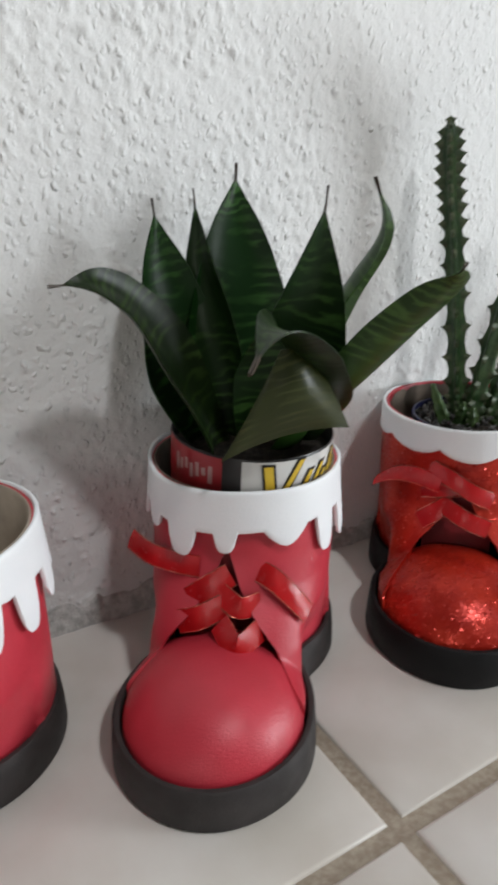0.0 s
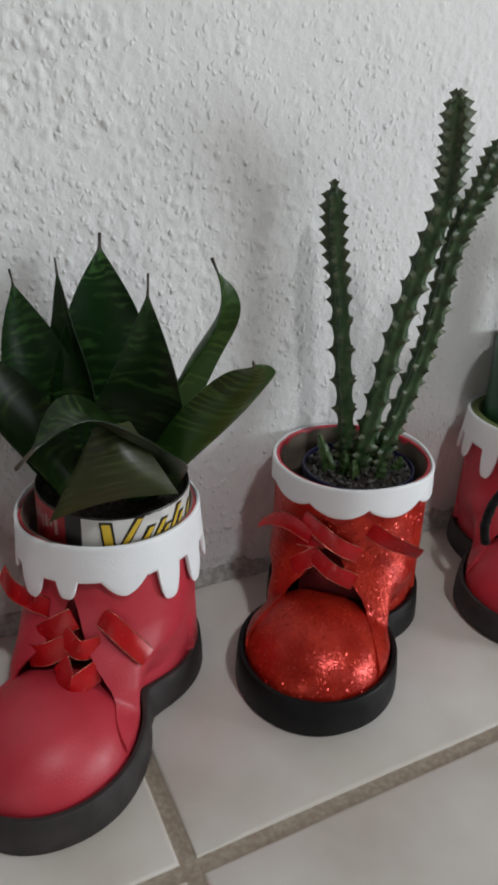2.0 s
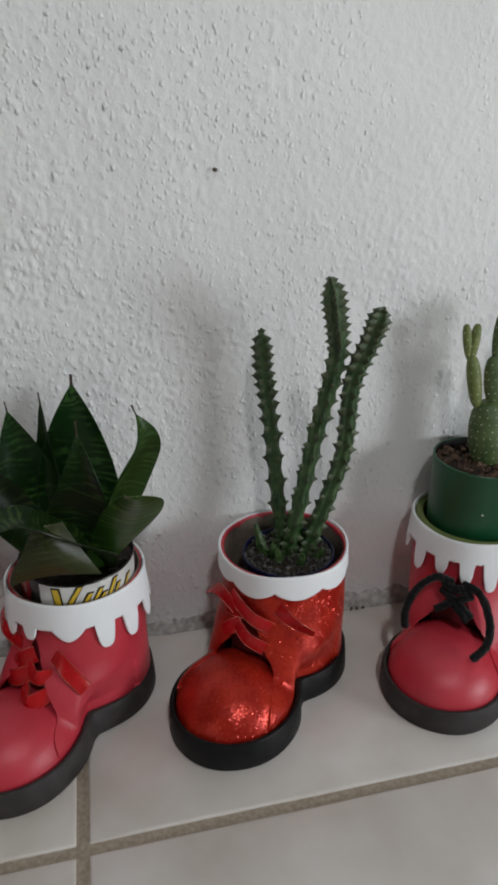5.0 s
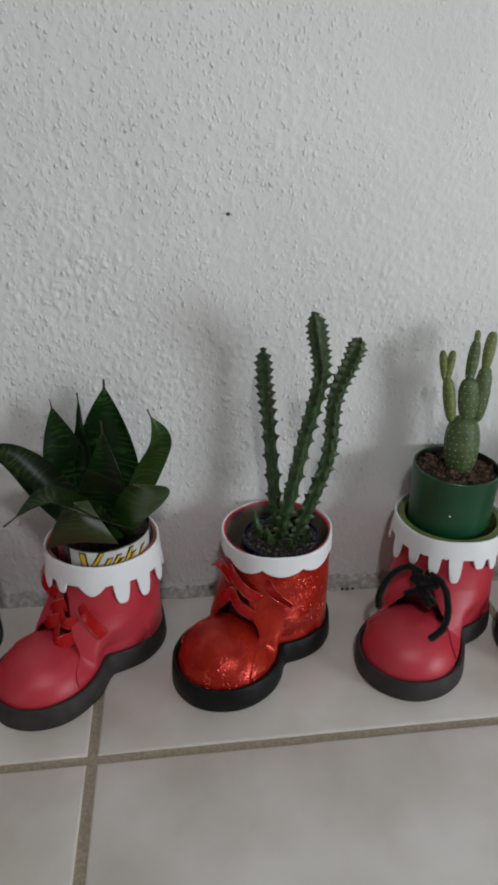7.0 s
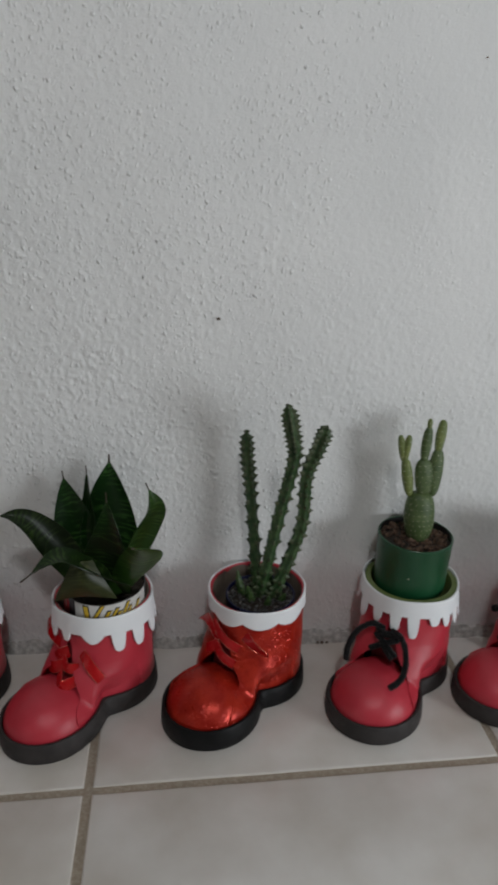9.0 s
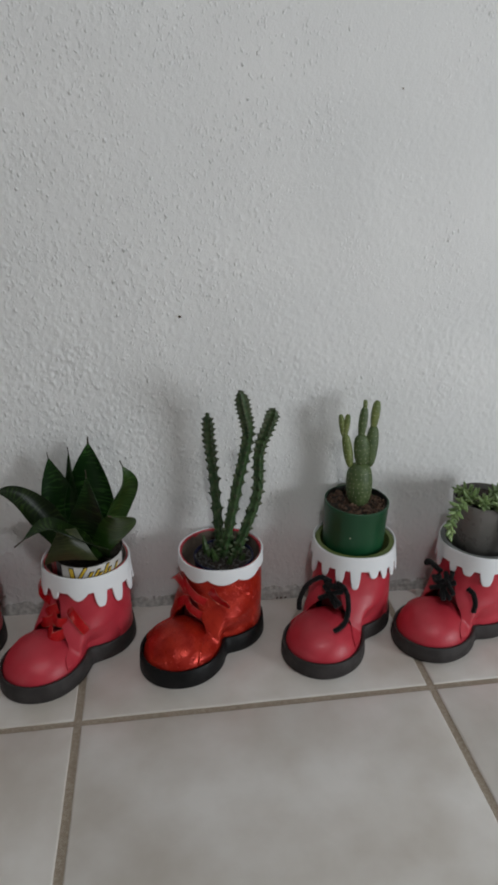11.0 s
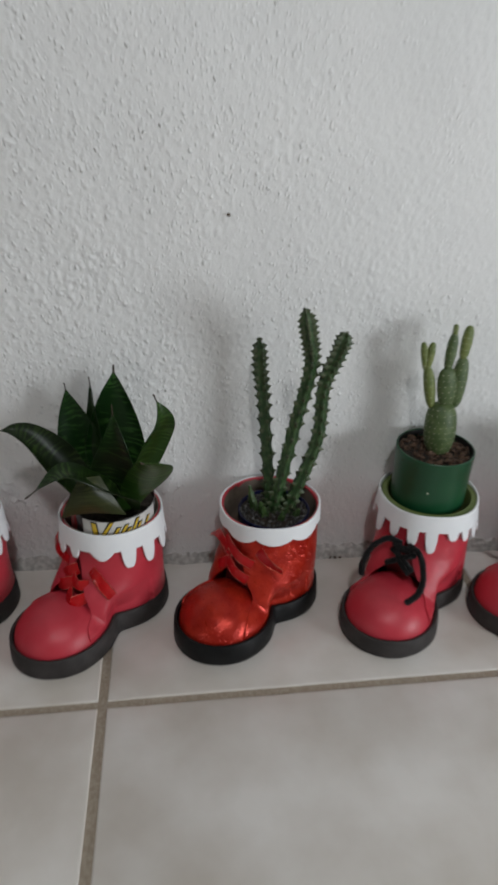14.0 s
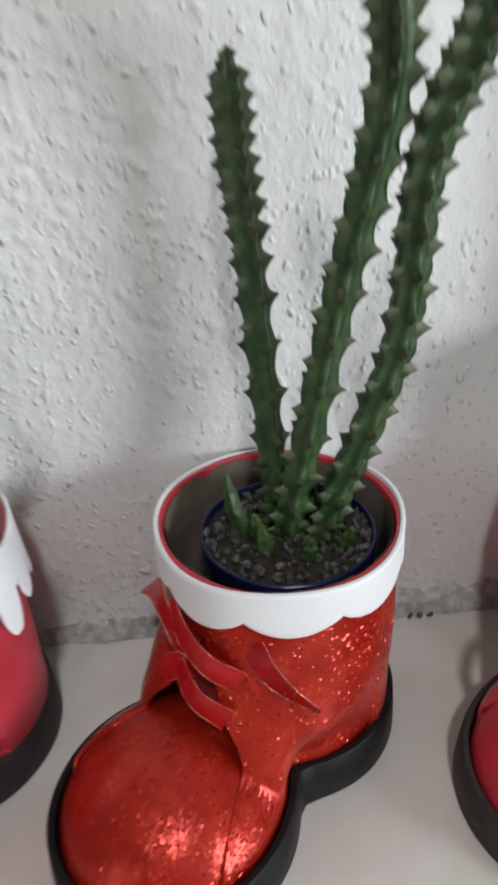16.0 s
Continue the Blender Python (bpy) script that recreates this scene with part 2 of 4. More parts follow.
M_BARK = material("brown_bark_mulch", (0.05, 0.028, 0.018), (0.16, 0.095, 0.06), rough=0.9, scale=220, bump=0.0008, bump_scale=900)
M_LEAF = leaf_material("snake_plant_leaf", (0.0035, 0.016, 0.0022), (0.031, 0.080, 0.017), (0.0045, 0.020, 0.003))
M_LEAF_OLIVE = leaf_material("snake_plant_leaf_underside", (0.024, 0.041, 0.009), (0.062, 0.078, 0.024), (0.030, 0.046, 0.011))
M_LEAF_FRESH = leaf_material("snake_plant_young_leaf", (0.010, 0.040, 0.005), (0.045, 0.110, 0.022), (0.014, 0.050, 0.007))
M_CACTUS = material("ridged_cactus_skin", (0.015, 0.047, 0.012), (0.052, 0.100, 0.033), rough=0.4, scale=130, bump=0.0005, bump_scale=700)
M_TOOTH = material("cactus_tooth", (0.028, 0.052, 0.017), (0.085, 0.10, 0.05), rough=0.5, scale=200)
M_SPROUT = material("young_cactus_sprout", (0.028, 0.064, 0.016), (0.06, 0.105, 0.028), rough=0.45, scale=200)
M_OPUNTIA = material("prickly_pear_pad", (0.050, 0.085, 0.024), (0.085, 0.125, 0.04), rough=0.5, scale=120, bump=0.0006, bump_scale=500)
M_OPUNTIA_YOUNG = material("young_prickly_pear_pad", (0.11, 0.15, 0.035), (0.17, 0.2, 0.055), rough=0.5, scale=120, bump=0.0006, bump_scale=500)
M_AREOLE = material("pale_areole", (0.42, 0.42, 0.30), (0.55, 0.55, 0.42), rough=0.9, scale=600)
M_SEDUM = material("sedum_leaf", (0.14, 0.22, 0.075), (0.26, 0.36, 0.14), rough=0.38, scale=90, per_piece=0.2)
M_SPECK = material("dark_speck", (0.10, 0.075, 0.055), (0.2, 0.15, 0.11), rough=0.8, scale=500)


# ---- mesh helpers ----
def finish(bm, mat, smooth=True, sharp=42):
    bmesh.ops.recalc_face_normals(bm, faces=bm.faces[:])
    me = bpy.data.meshes.new("mesh")
    bm.to_mesh(me)
    bm.free()
    me.materials.append(mat)
    if smooth:
        me.polygons.foreach_set("use_smooth", [True] * len(me.polygons))
        me.set_sharp_from_angle(angle=radians(sharp))
    return me


def part(name, bm, mat, parent, label="", smooth=True, sharp=42):
    ob = new(name, finish(bm, mat, smooth, sharp))
    ob.parent = parent
    if label:
        ob["label"] = label
    return ob


def thing(name, m, label, category, group="", kind=""):
    ob = new(name)
    ob.empty_display_size = 0.02
    ob.matrix_world = m
    return tagged(ob, label, category, group, kind)


def grid(nu, nv, fn, wrap=False, uv=False):
    """A sheet of quads from fn(i / nu, j / nv)."""
    bm = bmesh.new()
    cols = nu if wrap else nu + 1
    vs = [[bm.verts.new(fn(i / nu, j / nv)) for j in range(nv + 1)] for i in range(cols)]
    layer = bm.loops.layers.uv.new("UVMap") if uv else None
    for i in range(nu):
        for j in range(nv):
            f = bm.faces.new((vs[i][j], vs[(i + 1) % cols][j], vs[(i + 1) % cols][j + 1], vs[i][j + 1]))
            if uv:
                for loop, (a, c) in zip(f.loops, ((i, j), (i + 1, j), (i + 1, j + 1), (i, j + 1))):
                    loop[layer].uv = (a / nu, c / nv)
    return bm


def thick(bm, t):
    bmesh.ops.recalc_face_normals(bm, faces=bm.faces[:])
    bmesh.ops.solidify(bm, geom=bm.faces[:], thickness=t)
    return bm


def merge(*bms):
    out = bmesh.new()
    for b in bms:
        me = bpy.data.meshes.new("tmp")
        b.to_mesh(me)
        b.free()
        out.from_mesh(me)
        bpy.data.meshes.remove(me)
    return out


def revolve(profile, n=64):
    """A turned body: profile is a list of (radius, height); its ends close on the axis where the radius is 0."""
    bm = bmesh.new()
    rings = []
    for r, z in profile:
        if r < 1e-6:
            rings.append([bm.verts.new((0, 0, z))])
        else:
            rings.append([bm.verts.new((r * math.cos(2 * math.pi * k / n), r * math.sin(2 * math.pi * k / n), z)) for k in range(n)])
    for a, b in zip(rings, rings[1:]):
        for k in range(n):
            q = [a[k % len(a)], a[(k + 1) % len(a)], b[(k + 1) % len(b)], b[k % len(b)]]
            q = list(dict.fromkeys(q))
            if len(q) > 2:
                bm.faces.new(q)
    return bm


def spline(pts, n):
    """n + 1 points along a smooth curve through pts."""
    p = [Vector(q) for q in pts]
    p = [p[0] * 2 - p[1]] + p + [p[-1] * 2 - p[-2]]
    out = []
    for k in range(n + 1):
        s = k / n * (len(p) - 3)
        i = min(int(s), len(p) - 4)
        t = s - i
        a, b, c, d = p[i:i + 4]
        out.append(0.5 * ((2 * b) + (c - a) * t + (2 * a - 5 * b + 4 * c - d) * t * t + (3 * b - a - 3 * c + d) * t ** 3))
    return out


def frames_along(path, up=(0, 0, 1)):
    """Tangent and two side directions, carried along the path without twist."""
    out = []
    side = None
    for k, p in enumerate(path):
        t = (path[min(k + 1, len(path) - 1)] - path[max(k - 1, 0)]).normalized()
        if side is None:
            side = t.cross(Vector(up))
            if side.length < 1e-3:
                side = t.cross(Vector((0, 1, 0)))
        side = (side - t * side.dot(t)).normalized()
        out.append((t, side, t.cross(side)))
    return out


def tube(pts, radius, n=24, sides=10, section=None):
    """A round body along a smooth curve; radius is a number or a function of the share of its length."""
    path = spline(pts, n)
    fr = frames_along(path)
    bm = bmesh.new()
    rings = []
    for k, (p, (t, a, b)) in enumerate(zip(path, fr)):
        s = k / n
        r = radius(s) if callable(radius) else radius
        ring = []
        for q in range(sides):
            th = 2 * math.pi * q / sides
            rr = r * (section(th, s) if section else 1)
            ring.append(bm.verts.new(p + a * rr * math.cos(th) + b * rr * math.sin(th)))
        rings.append(ring)
    for a, b in zip(rings, rings[1:]):
        for q in range(sides):
            bm.faces.new((a[q], a[(q + 1) % sides], b[(q + 1) % sides], b[q]))
    bm.faces.new(rings[0])
    bm.faces.new(rings[-1][::-1])
    return bm


def box(x0, y0, z0, x1, y1, z1, bevel=0.0, seg=1):
    bm = bmesh.new()
    bmesh.ops.create_cube(bm, size=1)
    for v in bm.verts:
        v.co = Vector(((x0 + x1) / 2 + v.co.x * (x1 - x0), (y0 + y1) / 2 + v.co.y * (y1 - y0), (z0 + z1) / 2 + v.co.z * (z1 - z0)))
    if bevel:
        bmesh.ops.bevel(bm, geom=bm.edges[:], offset=bevel, segments=seg, affect="EDGES", profile=0.5)
    return bm


def lump(centre, radii, rnd, level=1, rough=0.25, turn=None):
    """A small uneven pebble or crumb."""
    bm = bmesh.new()
    bmesh.ops.create_icosphere(bm, subdivisions=level, radius=1)
    m = Euler((rnd.uniform(0, 6), rnd.uniform(0, 6), rnd.uniform(0, 6))).to_matrix() if turn is None else turn
    for v in bm.verts:
        v.co = Vector(centre) + m @ Vector([c * r * (1 + rnd.uniform(-rough, rough)) for c, r in zip(v.co, radii)])
    return bm


def lerp_table(x, table):
    for (a, va), (b, vb) in zip(table, table[1:]):
        if x <= b:
            f = max(0.0, min(1.0, (x - a) / (b - a)))
            return va + (vb - va) * f
    return table[-1][1]


def smax(a, b, k):
    h = max(k - abs(a - b), 0) / k
    return max(a, b) + h * h * k / 4


# ---- the room ----
WALL_SLOPE = -0.032


def wall_y(x):
    return WALL_SLOPE * (x - 0.2)


def smooth_noise(nx, nz, cell_x, cell_z, rng):
    """A field of soft random lumps, nx by nz samples."""
    gx, gz = int(nx / cell_x) + 4, int(nz / cell_z) + 4
    g = rng.random((gx, gz))
    x, z = np.arange(nx) / cell_x, np.arange(nz) / cell_z
    ix, iz = x.astype(int), z.astype(int)
    fx, fz = x - ix, z - iz
    fx, fz = (fx * fx * (3 - 2 * fx))[:, None], (fz * fz * (3 - 2 * fz))[None, :]
    a, b = g[np.ix_(ix, iz)], g[np.ix_(ix + 1, iz)]
    c, d = g[np.ix_(ix, iz + 1)], g[np.ix_(ix + 1, iz + 1)]
    return (a * (1 - fx) + b * fx) * (1 - fz) + (c * (1 - fx) + d * fx) * fz


F_X0, F_X1, F_Z1 = -0.50, 0.98, 0.95


def stucco_wall():
    """The stuccoed wall behind the boots: fine splashed grains, denser on one side and low down, over soft trowel waves."""
    rng = np.random.default_rng(7)
    step = 0.0017
    nx, nz = int((F_X1 - F_X0) / step) + 1, int(F_Z1 / step) + 1
    xs, zs = np.linspace(F_X0, F_X1, nx), np.linspace(0, F_Z1, nz)
    X, Z = np.meshgrid(xs, zs, indexing="ij")
    patch = smooth_noise(nx, nz, 60, 75, rng)
    cloud = smooth_noise(nx, nz, 22, 30, rng)
    side = np.clip((X + 0.05) / 0.50, 0, 1)
    strength = (1.15 - 0.62 * side * np.clip(0.25 + 1.3 * Z, 0, 1)) * (0.35 + 0.8 * patch + 0.5 * cloud) * np.clip(1.1 - 1.5 * np.clip(Z - 0.36, 0, 1), 0.3, 1.1)
    strength *= 0.88 + 0.35 * np.exp(-((X - 0.0) / 0.11) ** 2 - ((Z - 0.36) / 0.11) ** 2)
    h = np.zeros((nx, nz))
    count = int((F_X1 - F_X0) * F_Z1 / 2.4e-5)
    px, pz = rng.integers(5, nx - 6, count), rng.integers(5, nz - 6, count)
    k = np.arange(-4, 5) * step
    KX, KZ = np.meshgrid(k, k, indexing="ij")
    for a, c, r, q, tall, ang in zip(px, pz, rng.uniform(0.0009, 0.0019, count), rng.uniform(1.0, 2.0, count), rng.normal(0.40, 0.65, count), rng.normal(0.35, 0.5, count)):
        u, w = KX * math.cos(ang) + KZ * math.sin(ang), -KX * math.sin(ang) + KZ * math.cos(ang)
        h[a - 4:a + 5, c - 4:c + 5] += tall * 0.00066 * np.exp(-(u * u) / (r * r) - (w * w) / (r * r * q * q))
    h = strength * (h + 0.0006 * (smooth_noise(nx, nz, 2.2, 3.0, rng) - 0.5) + 0.0005 * (smooth_noise(nx, nz, 5, 8, rng) - 0.5))
    h += 0.0018 * (smooth_noise(nx, nz, 40, 46, rng) - 0.5) + 0.004 * (smooth_noise(nx, nz, 110, 120, rng) - 0.5)
    Y = WALL_SLOPE * (X - 0.2) - h
    co = np.stack([X, Y, Z], -1).reshape(-1, 3)
    k = np.arange(nx * nz).reshape(nx, nz)
    q = np.stack([k[:-1, :-1], k[1:, :-1], k[1:, 1:], k[:-1, 1:]], -1).reshape(-1, 4)
    me = bpy.data.meshes.new("mesh")
    me.vertices.add(len(co))
    me.vertices.foreach_set("co", co.ravel())
    me.loops.add(q.size)
    me.loops.foreach_set("vertex_index", q.ravel())
    me.polygons.add(len(q))
    me.polygons.foreach_set("loop_start", np.arange(0, q.size, 4))
    me.update(calc_edges=True)
    me.polygons.foreach_set("use_smooth", [True] * len(me.polygons))
    me.materials.append(M_WALL)
    return me


wall = tagged(new("wall_north"), "white stucco wall with a rough splashed finish", "wall", kind="structure")
face = new("stucco_face", stucco_wall())
face.parent = wall
X_L, X_R, Y_B, CEIL = -2.2, 2.6, -3.0, 2.5


def slanted(x0, x1, z0, z1, back):
    bm = box(x0, 0, z0, x1, back, z1)
    for v in bm.verts:
        v.co.y += wall_y(v.co.x)
    return bm


part("wall_body", merge(slanted(F_X0, F_X1, 0, F_Z1, 0.12), slanted(X_L, F_X0, 0, CEIL, 0.12), slanted(F_X1, X_R, 0, CEIL, 0.12), slanted(F_X0, F_X1, F_Z1, CEIL, 0.12)), M_WALL, wall, smooth=False)
for v in wall.children[1].data.vertices:
    if v.co.y < wall_y(v.co.x) + 0.01:
        v.co.y += 0.010
# other walls and ceiling are unseen, added to shape the bounced light
for name, args in (("wall_east", (X_R, Y_B, 0, X_R + 0.12, 0.1, CEIL)), ("wall_west", (X_L - 0.12, Y_B, 0, X_L, 0.1, CEIL)), ("wall_south", (X_L, Y_B - 0.12, 0, X_R, Y_B, CEIL))):
    ob = new(name, finish(box(*args), M_PLAIN, False))
    tagged(ob, "plain painted wall closing the room", "wall", kind="structure")
tagged(new("ceiling", finish(box(X_L, Y_B, CEIL, X_R, 0.1, CEIL + 0.1), M_PLAIN, False)), "plain painted ceiling", "ceiling", kind="structure")

# mortar fillet where the wall meets the tiles
rnd = random.Random(3)


def mortar(u, v):
    x = -0.75 + 1.9 * u
    th = v * math.pi / 2
    n = noise.noise(Vector((x * 60, v * 4, 0.5))) * 0.0022 + noise.noise(Vector((x * 180, v * 9, 2.5))) * 0.0014 + noise.noise(Vector((x * 9, 0, 7))) * 0.0025
    d = 0.0095 + n * 1.3
    return Vector((x, wall_y(x) + 0.002 - d * math.cos(th) * 0.8, -0.002 + (0.0215 + n * 2.4) * math.sin(th)))


skirt = part("mortar_joint", grid(900, 7, mortar), M_MORTAR, wall, "rough grey mortar joint")
# specks and flakes on the wall and at its foot
for k, (x, z, r) in enumerate(((0.155, 0.444, 0.0023), (0.425, 0.705, 0.0014))):
    part("speck", lump((x, wall_y(x) - 0.0035, z), (r, r * 0.7, r * 0.9), rnd), M_SPECK, wall)
for x in (0.286, 0.292, 0.299):
    part("flake", lump((x, wall_y(x) - 0.008, 0.003), (0.003, 0.0015, 0.002), rnd), M_SPECK, wall)


# ---- boots ----
H_RIM = 0.134
CAP = dict(u=0.087, z=0.016, a=0.0530, b=0.0500, c=0.0385)
TOE_U, TOE_R, TOE_W, HEEL_R = 0.085, 0.0605, 0.0562, 0.0600


def sole_width(u, grow=0.0):
    a = max(0.0, (HEEL_R + grow) ** 2 - u * u) ** 0.5
    b = max(0.0, 1 - ((u - TOE_U) / (TOE_R + grow)) ** 2) ** 0.5 * (TOE_W + grow)
    return (a ** 11 + b ** 11) ** (1 / 11)


def sole_outline(grow=0.0, n=56):
    lo, hi = -HEEL_R - grow, TOE_U + TOE_R + grow
    half = [(lo + hi) / 2 - (hi - lo) / 2 * math.cos(math.pi * k / n) for k in range(n + 1)]
    return [(u, -sole_width(u, grow)) for u in half] + [(u, sole_width(u, grow)) for u in half[-2:0:-1]]


def sole_body(height, seed):
    """A foam band bent round the foot, standing a little proud of the upper, with a floor under it."""
    bm = bmesh.new()
    rings = []
    for grow, z in ((-0.006, 0.0), (-0.0008, 0.0), (0.0006, 0.0018), (0.0002, height * 0.5), (-0.0008, height - 0.0012), (-0.0018, height), (-0.0042, height), (-0.005, height - 0.0012), (-0.0052, 0.010), (-0.030, 0.010)):
        ring = []
        for u, v in sole_outline(grow):
            w = noise.noise(Vector((u * 25, v * 25, seed * 3.1))) * 0.0012
            ring.append(bm.verts.new((u + w * 0.5, v + w * 0.5, z + (w * 1.1 if z > height * 0.8 else 0))))
        rings.append(ring)
    n = len(rings[0])
    for a, b in zip(rings, rings[1:]):
        for k in range(n):
            bm.faces.new((a[k], a[(k + 1) % n], b[(k + 1) % n], b[k]))
    bm.faces.new(rings[0][::-1])
    bm.faces.new(rings[-1])
    return bm


def cap_body(seed):
    def fn(i, j):
        th, ph = i * 2 * math.pi, j * math.pi / 2
        s, c = math.sin(ph), math.cos(ph)
        c, s = c ** 0.9, s ** 0.95
        x, y = CAP["a"] * c * math.cos(th), CAP["b"] * c * math.sin(th)
        w = noise.noise(Vector((x * 30, y * 30, seed))) * 0.0012
        return Vector((CAP["u"] + x, y, CAP["z"] + CAP["c"] * s + w))
    bm = grid(64, 20, fn, wrap=True)
    bmesh.ops.remove_doubles(bm, verts=bm.verts[:], dist=1e-5)
    return bm


EDGE = ((0.012, 0.42), (0.03, 0.42), (0.042, 0.41), (0.050, 0.40), (0.057, 0.36), (0.064, 0.28), (0.072, 0.20), (0.080, 0.13), (0.090, 0.07), (0.100, 0.0))
REACH = ((0.01, 0.036), (0.03, 0.033), (0.045, 0.028), (0.06, 0.019), (0.075, 0.009), (0.09, 0.003), (0.105, 0.0))


def shaft_radius(phi, z):
    r = 0.0562 + 0.0022 * max(0, 1 - z / 0.06) ** 2
    e = lerp_table(z, REACH)
    rf = 0.054
    d = rf * rf - (e * math.sin(phi)) ** 2
    front = e * math.cos(phi) + d ** 0.5 if d > 0 and math.cos(phi) > 0 else 0
    rho = smax(r, front, 0.006)
    if abs(phi) < 0.9 and z < CAP["z"] + CAP["c"]:
        k = max(0.0, 1 - ((z - CAP["z"]) / CAP["c"]) ** 2) ** 0.5
        A, B = CAP["a"] * k + 0.0034, CAP["b"] * k + 0.0034
        ca, sa = math.cos(phi) / A, math.sin(phi) / B
        q, h = ca * ca + sa * sa, ca * CAP["u"] / A
        disc = h * h - q * ((CAP["u"] / A) ** 2 - 1)
        if disc > 0:
            rho = smax(rho, (h + disc ** 0.5) / q, 0.004)
    return rho


def shaft_body(seed, low):
    def fn(i, j):
        z = 0.012 + (H_RIM - 0.004 - 0.012) * j
        edge = lerp_table(z, EDGE) + low * max(0.0, min(1.0, (0.058 - z) / 0.035))
        phi = edge + (2 * math.pi - 2 * edge) * (i * i * (3 - 2 * i) * 0.45 + i * 0.55)
        p = phi if phi <= math.pi else phi - 2 * math.pi
        r = shaft_radius(p, z) + noise.noise(Vector((math.cos(p) * 1.7, math.sin(p) * 1.7, z * 25 + seed * 5))) * 0.0012
        u, v = r * math.cos(p), r * math.sin(p)
        hold = max(0.0, min(1.0, (0.060 - z) / 0.026))
        if u > 0.0:
            room = sole_width(u) - 0.0066
            if abs(v) > room:
                v = math.copysign(abs(v) + (room - abs(v)) * hold, v)
        return Vector((u, v, z))
    return thick(grid(150, 60, fn), 0.0018)


def drip_depth(phi, base, drips, seed):
    """How far the white edge hangs down at the angle phi (degrees)."""
    d = base + 0.0012 * math.sin(radians(phi) * 3 + seed)
    for centre, width, length in drips:
        x = abs((phi - centre + 180) % 360 - 180) / width
        if x < 1:
            d = max(d, base - 0.003 + (length - base + 0.003) * (1 - x ** (3.2 if width < 12 else 1.7)) ** (0.6 if width < 12 else 1.0))
        elif x < 1.7:
            d = max(d, base + 0.0 - 0.004 * (1.7 - x) / 0.7)
    return d


def collar_body(base, drips, flare, seed, scallop=0, phase=1.41):
    n, rows = 540, 13
    bm = bmesh.new()
    cols = []
    for i in range(n):
        phi = 360 * i / n
        c, s = math.cos(radians(phi)), math.sin(radians(phi))
        if scallop:
            d = base + 0.0062 * abs(math.sin(radians(phi) * scallop / 2 + phase)) ** 0.75 * (1 + 0.25 * math.sin(radians(phi) * 2 + seed))
        else:
            d = drip_depth(phi, base, drips, seed)
        wob = 0.0009 * math.sin(radians(phi) * 2 + seed) + 0.0006 * math.sin(radians(phi) * 5 + seed * 2)
        top = H_RIM + 0.0012 * math.sin(radians(phi) + seed) + 0.0007 * math.sin(radians(phi) * 3)
        prof = []
        for j in range(rows + 1):
            t = j / rows
            z = top - 0.0012 - (d - 0.0012) * (1 - t)
            f = flare * ((top - z) / 0.05) ** 1.3
            edge = 0.0007 if j == 0 else 0
            prof.append((0.0596 + f + wob - edge, z))
        prof += [(0.0592 + wob, top - 0.0003), (0.0585 + wob, top), (0.0576 + wob, top - 0.0002), (0.0571 + wob, top - 0.0010)]
        for t in (0.35, 0.7, 1.0):
            z = top - 0.001 - (d - 0.0016) * t
            f = flare * ((top - z) / 0.05) ** 1.3
            prof.append((0.0573 + f + wob, z))
        cols.append([bm.verts.new((r * c, r * s, z)) for r, z in prof])
    m = len(cols[0])
    for i in range(n):
        a, b = cols[i], cols[(i + 1) % n]
        for j in range(m):
            bm.faces.new((a[j], b[j], b[(j + 1) % m], a[(j + 1) % m]))
    return bm


def lining_body(radius, depth, torn=0.0):
    if torn:
        def fn(i, j):
            a = 2 * math.pi * i
            rag = noise.noise(Vector((math.cos(a) * 3, math.sin(a) * 3, 4.0))) + 0.6 * noise.noise(Vector((math.cos(a) * 11, math.sin(a) * 11, 1.0)))
            top = H_RIM - 0.0022 - torn * max(0.0, rag - 0.05)
            z = top + (H_RIM - depth - top) * min(1.0, j * 5 / 4)
            r = radius - 0.0004 + 0.0008 * rag * (1 - j) if j < 0.9 else 0.001
            return Vector((r * math.cos(a), r * math.sin(a), z))
        return grid(120, 5, fn, wrap=True)
    return revolve([(0.0575, H_RIM - 0.0022), (radius + 0.001, H_RIM - 0.0012), (radius, H_RIM - 0.003), (radius - 0.0008, H_RIM - depth), (0, H_RIM - depth)], 72)


def ribbon(name, pts, width, parent, gold=True, twist=None, n=22, mat=None):
    """A flat strip that lies on the boot's front, with gold threads along both edges."""
    path = spline(pts, n)
    rows = []
    for k, p in enumerate(path):
        t = (path[min(k + 1, n)] - path[max(k - 1, 0)]).normalized()
        out = (p - Vector((0.02, 0, p.z - 0.012))).normalized()
        if twist:
            out = Matrix.Rotation(radians(twist[0] + (twist[1] - twist[0]) * k / n), 3, t) @ out
        side = t.cross(out).normalized()
        rows.append((p, side, side.cross(t).normalized()))
    def fn(i, j):
        p, side, nrm = rows[round(i * n)]
        w = j * 2 - 1
        return p + side * w * width / 2 - nrm * 0.0006 * w * w
    ob = part(name, thick(grid(n, 4, fn), 0.0005), mat or M_RIBBON, parent)
    if gold:
        for w in (-1, 1):
            part("gold_edge", tube([p + side * w * width / 2 - nrm * 0.0006 for p, side, nrm in rows][::2], 0.00038, n=n, sides=5), M_GOLD, ob)
    return ob


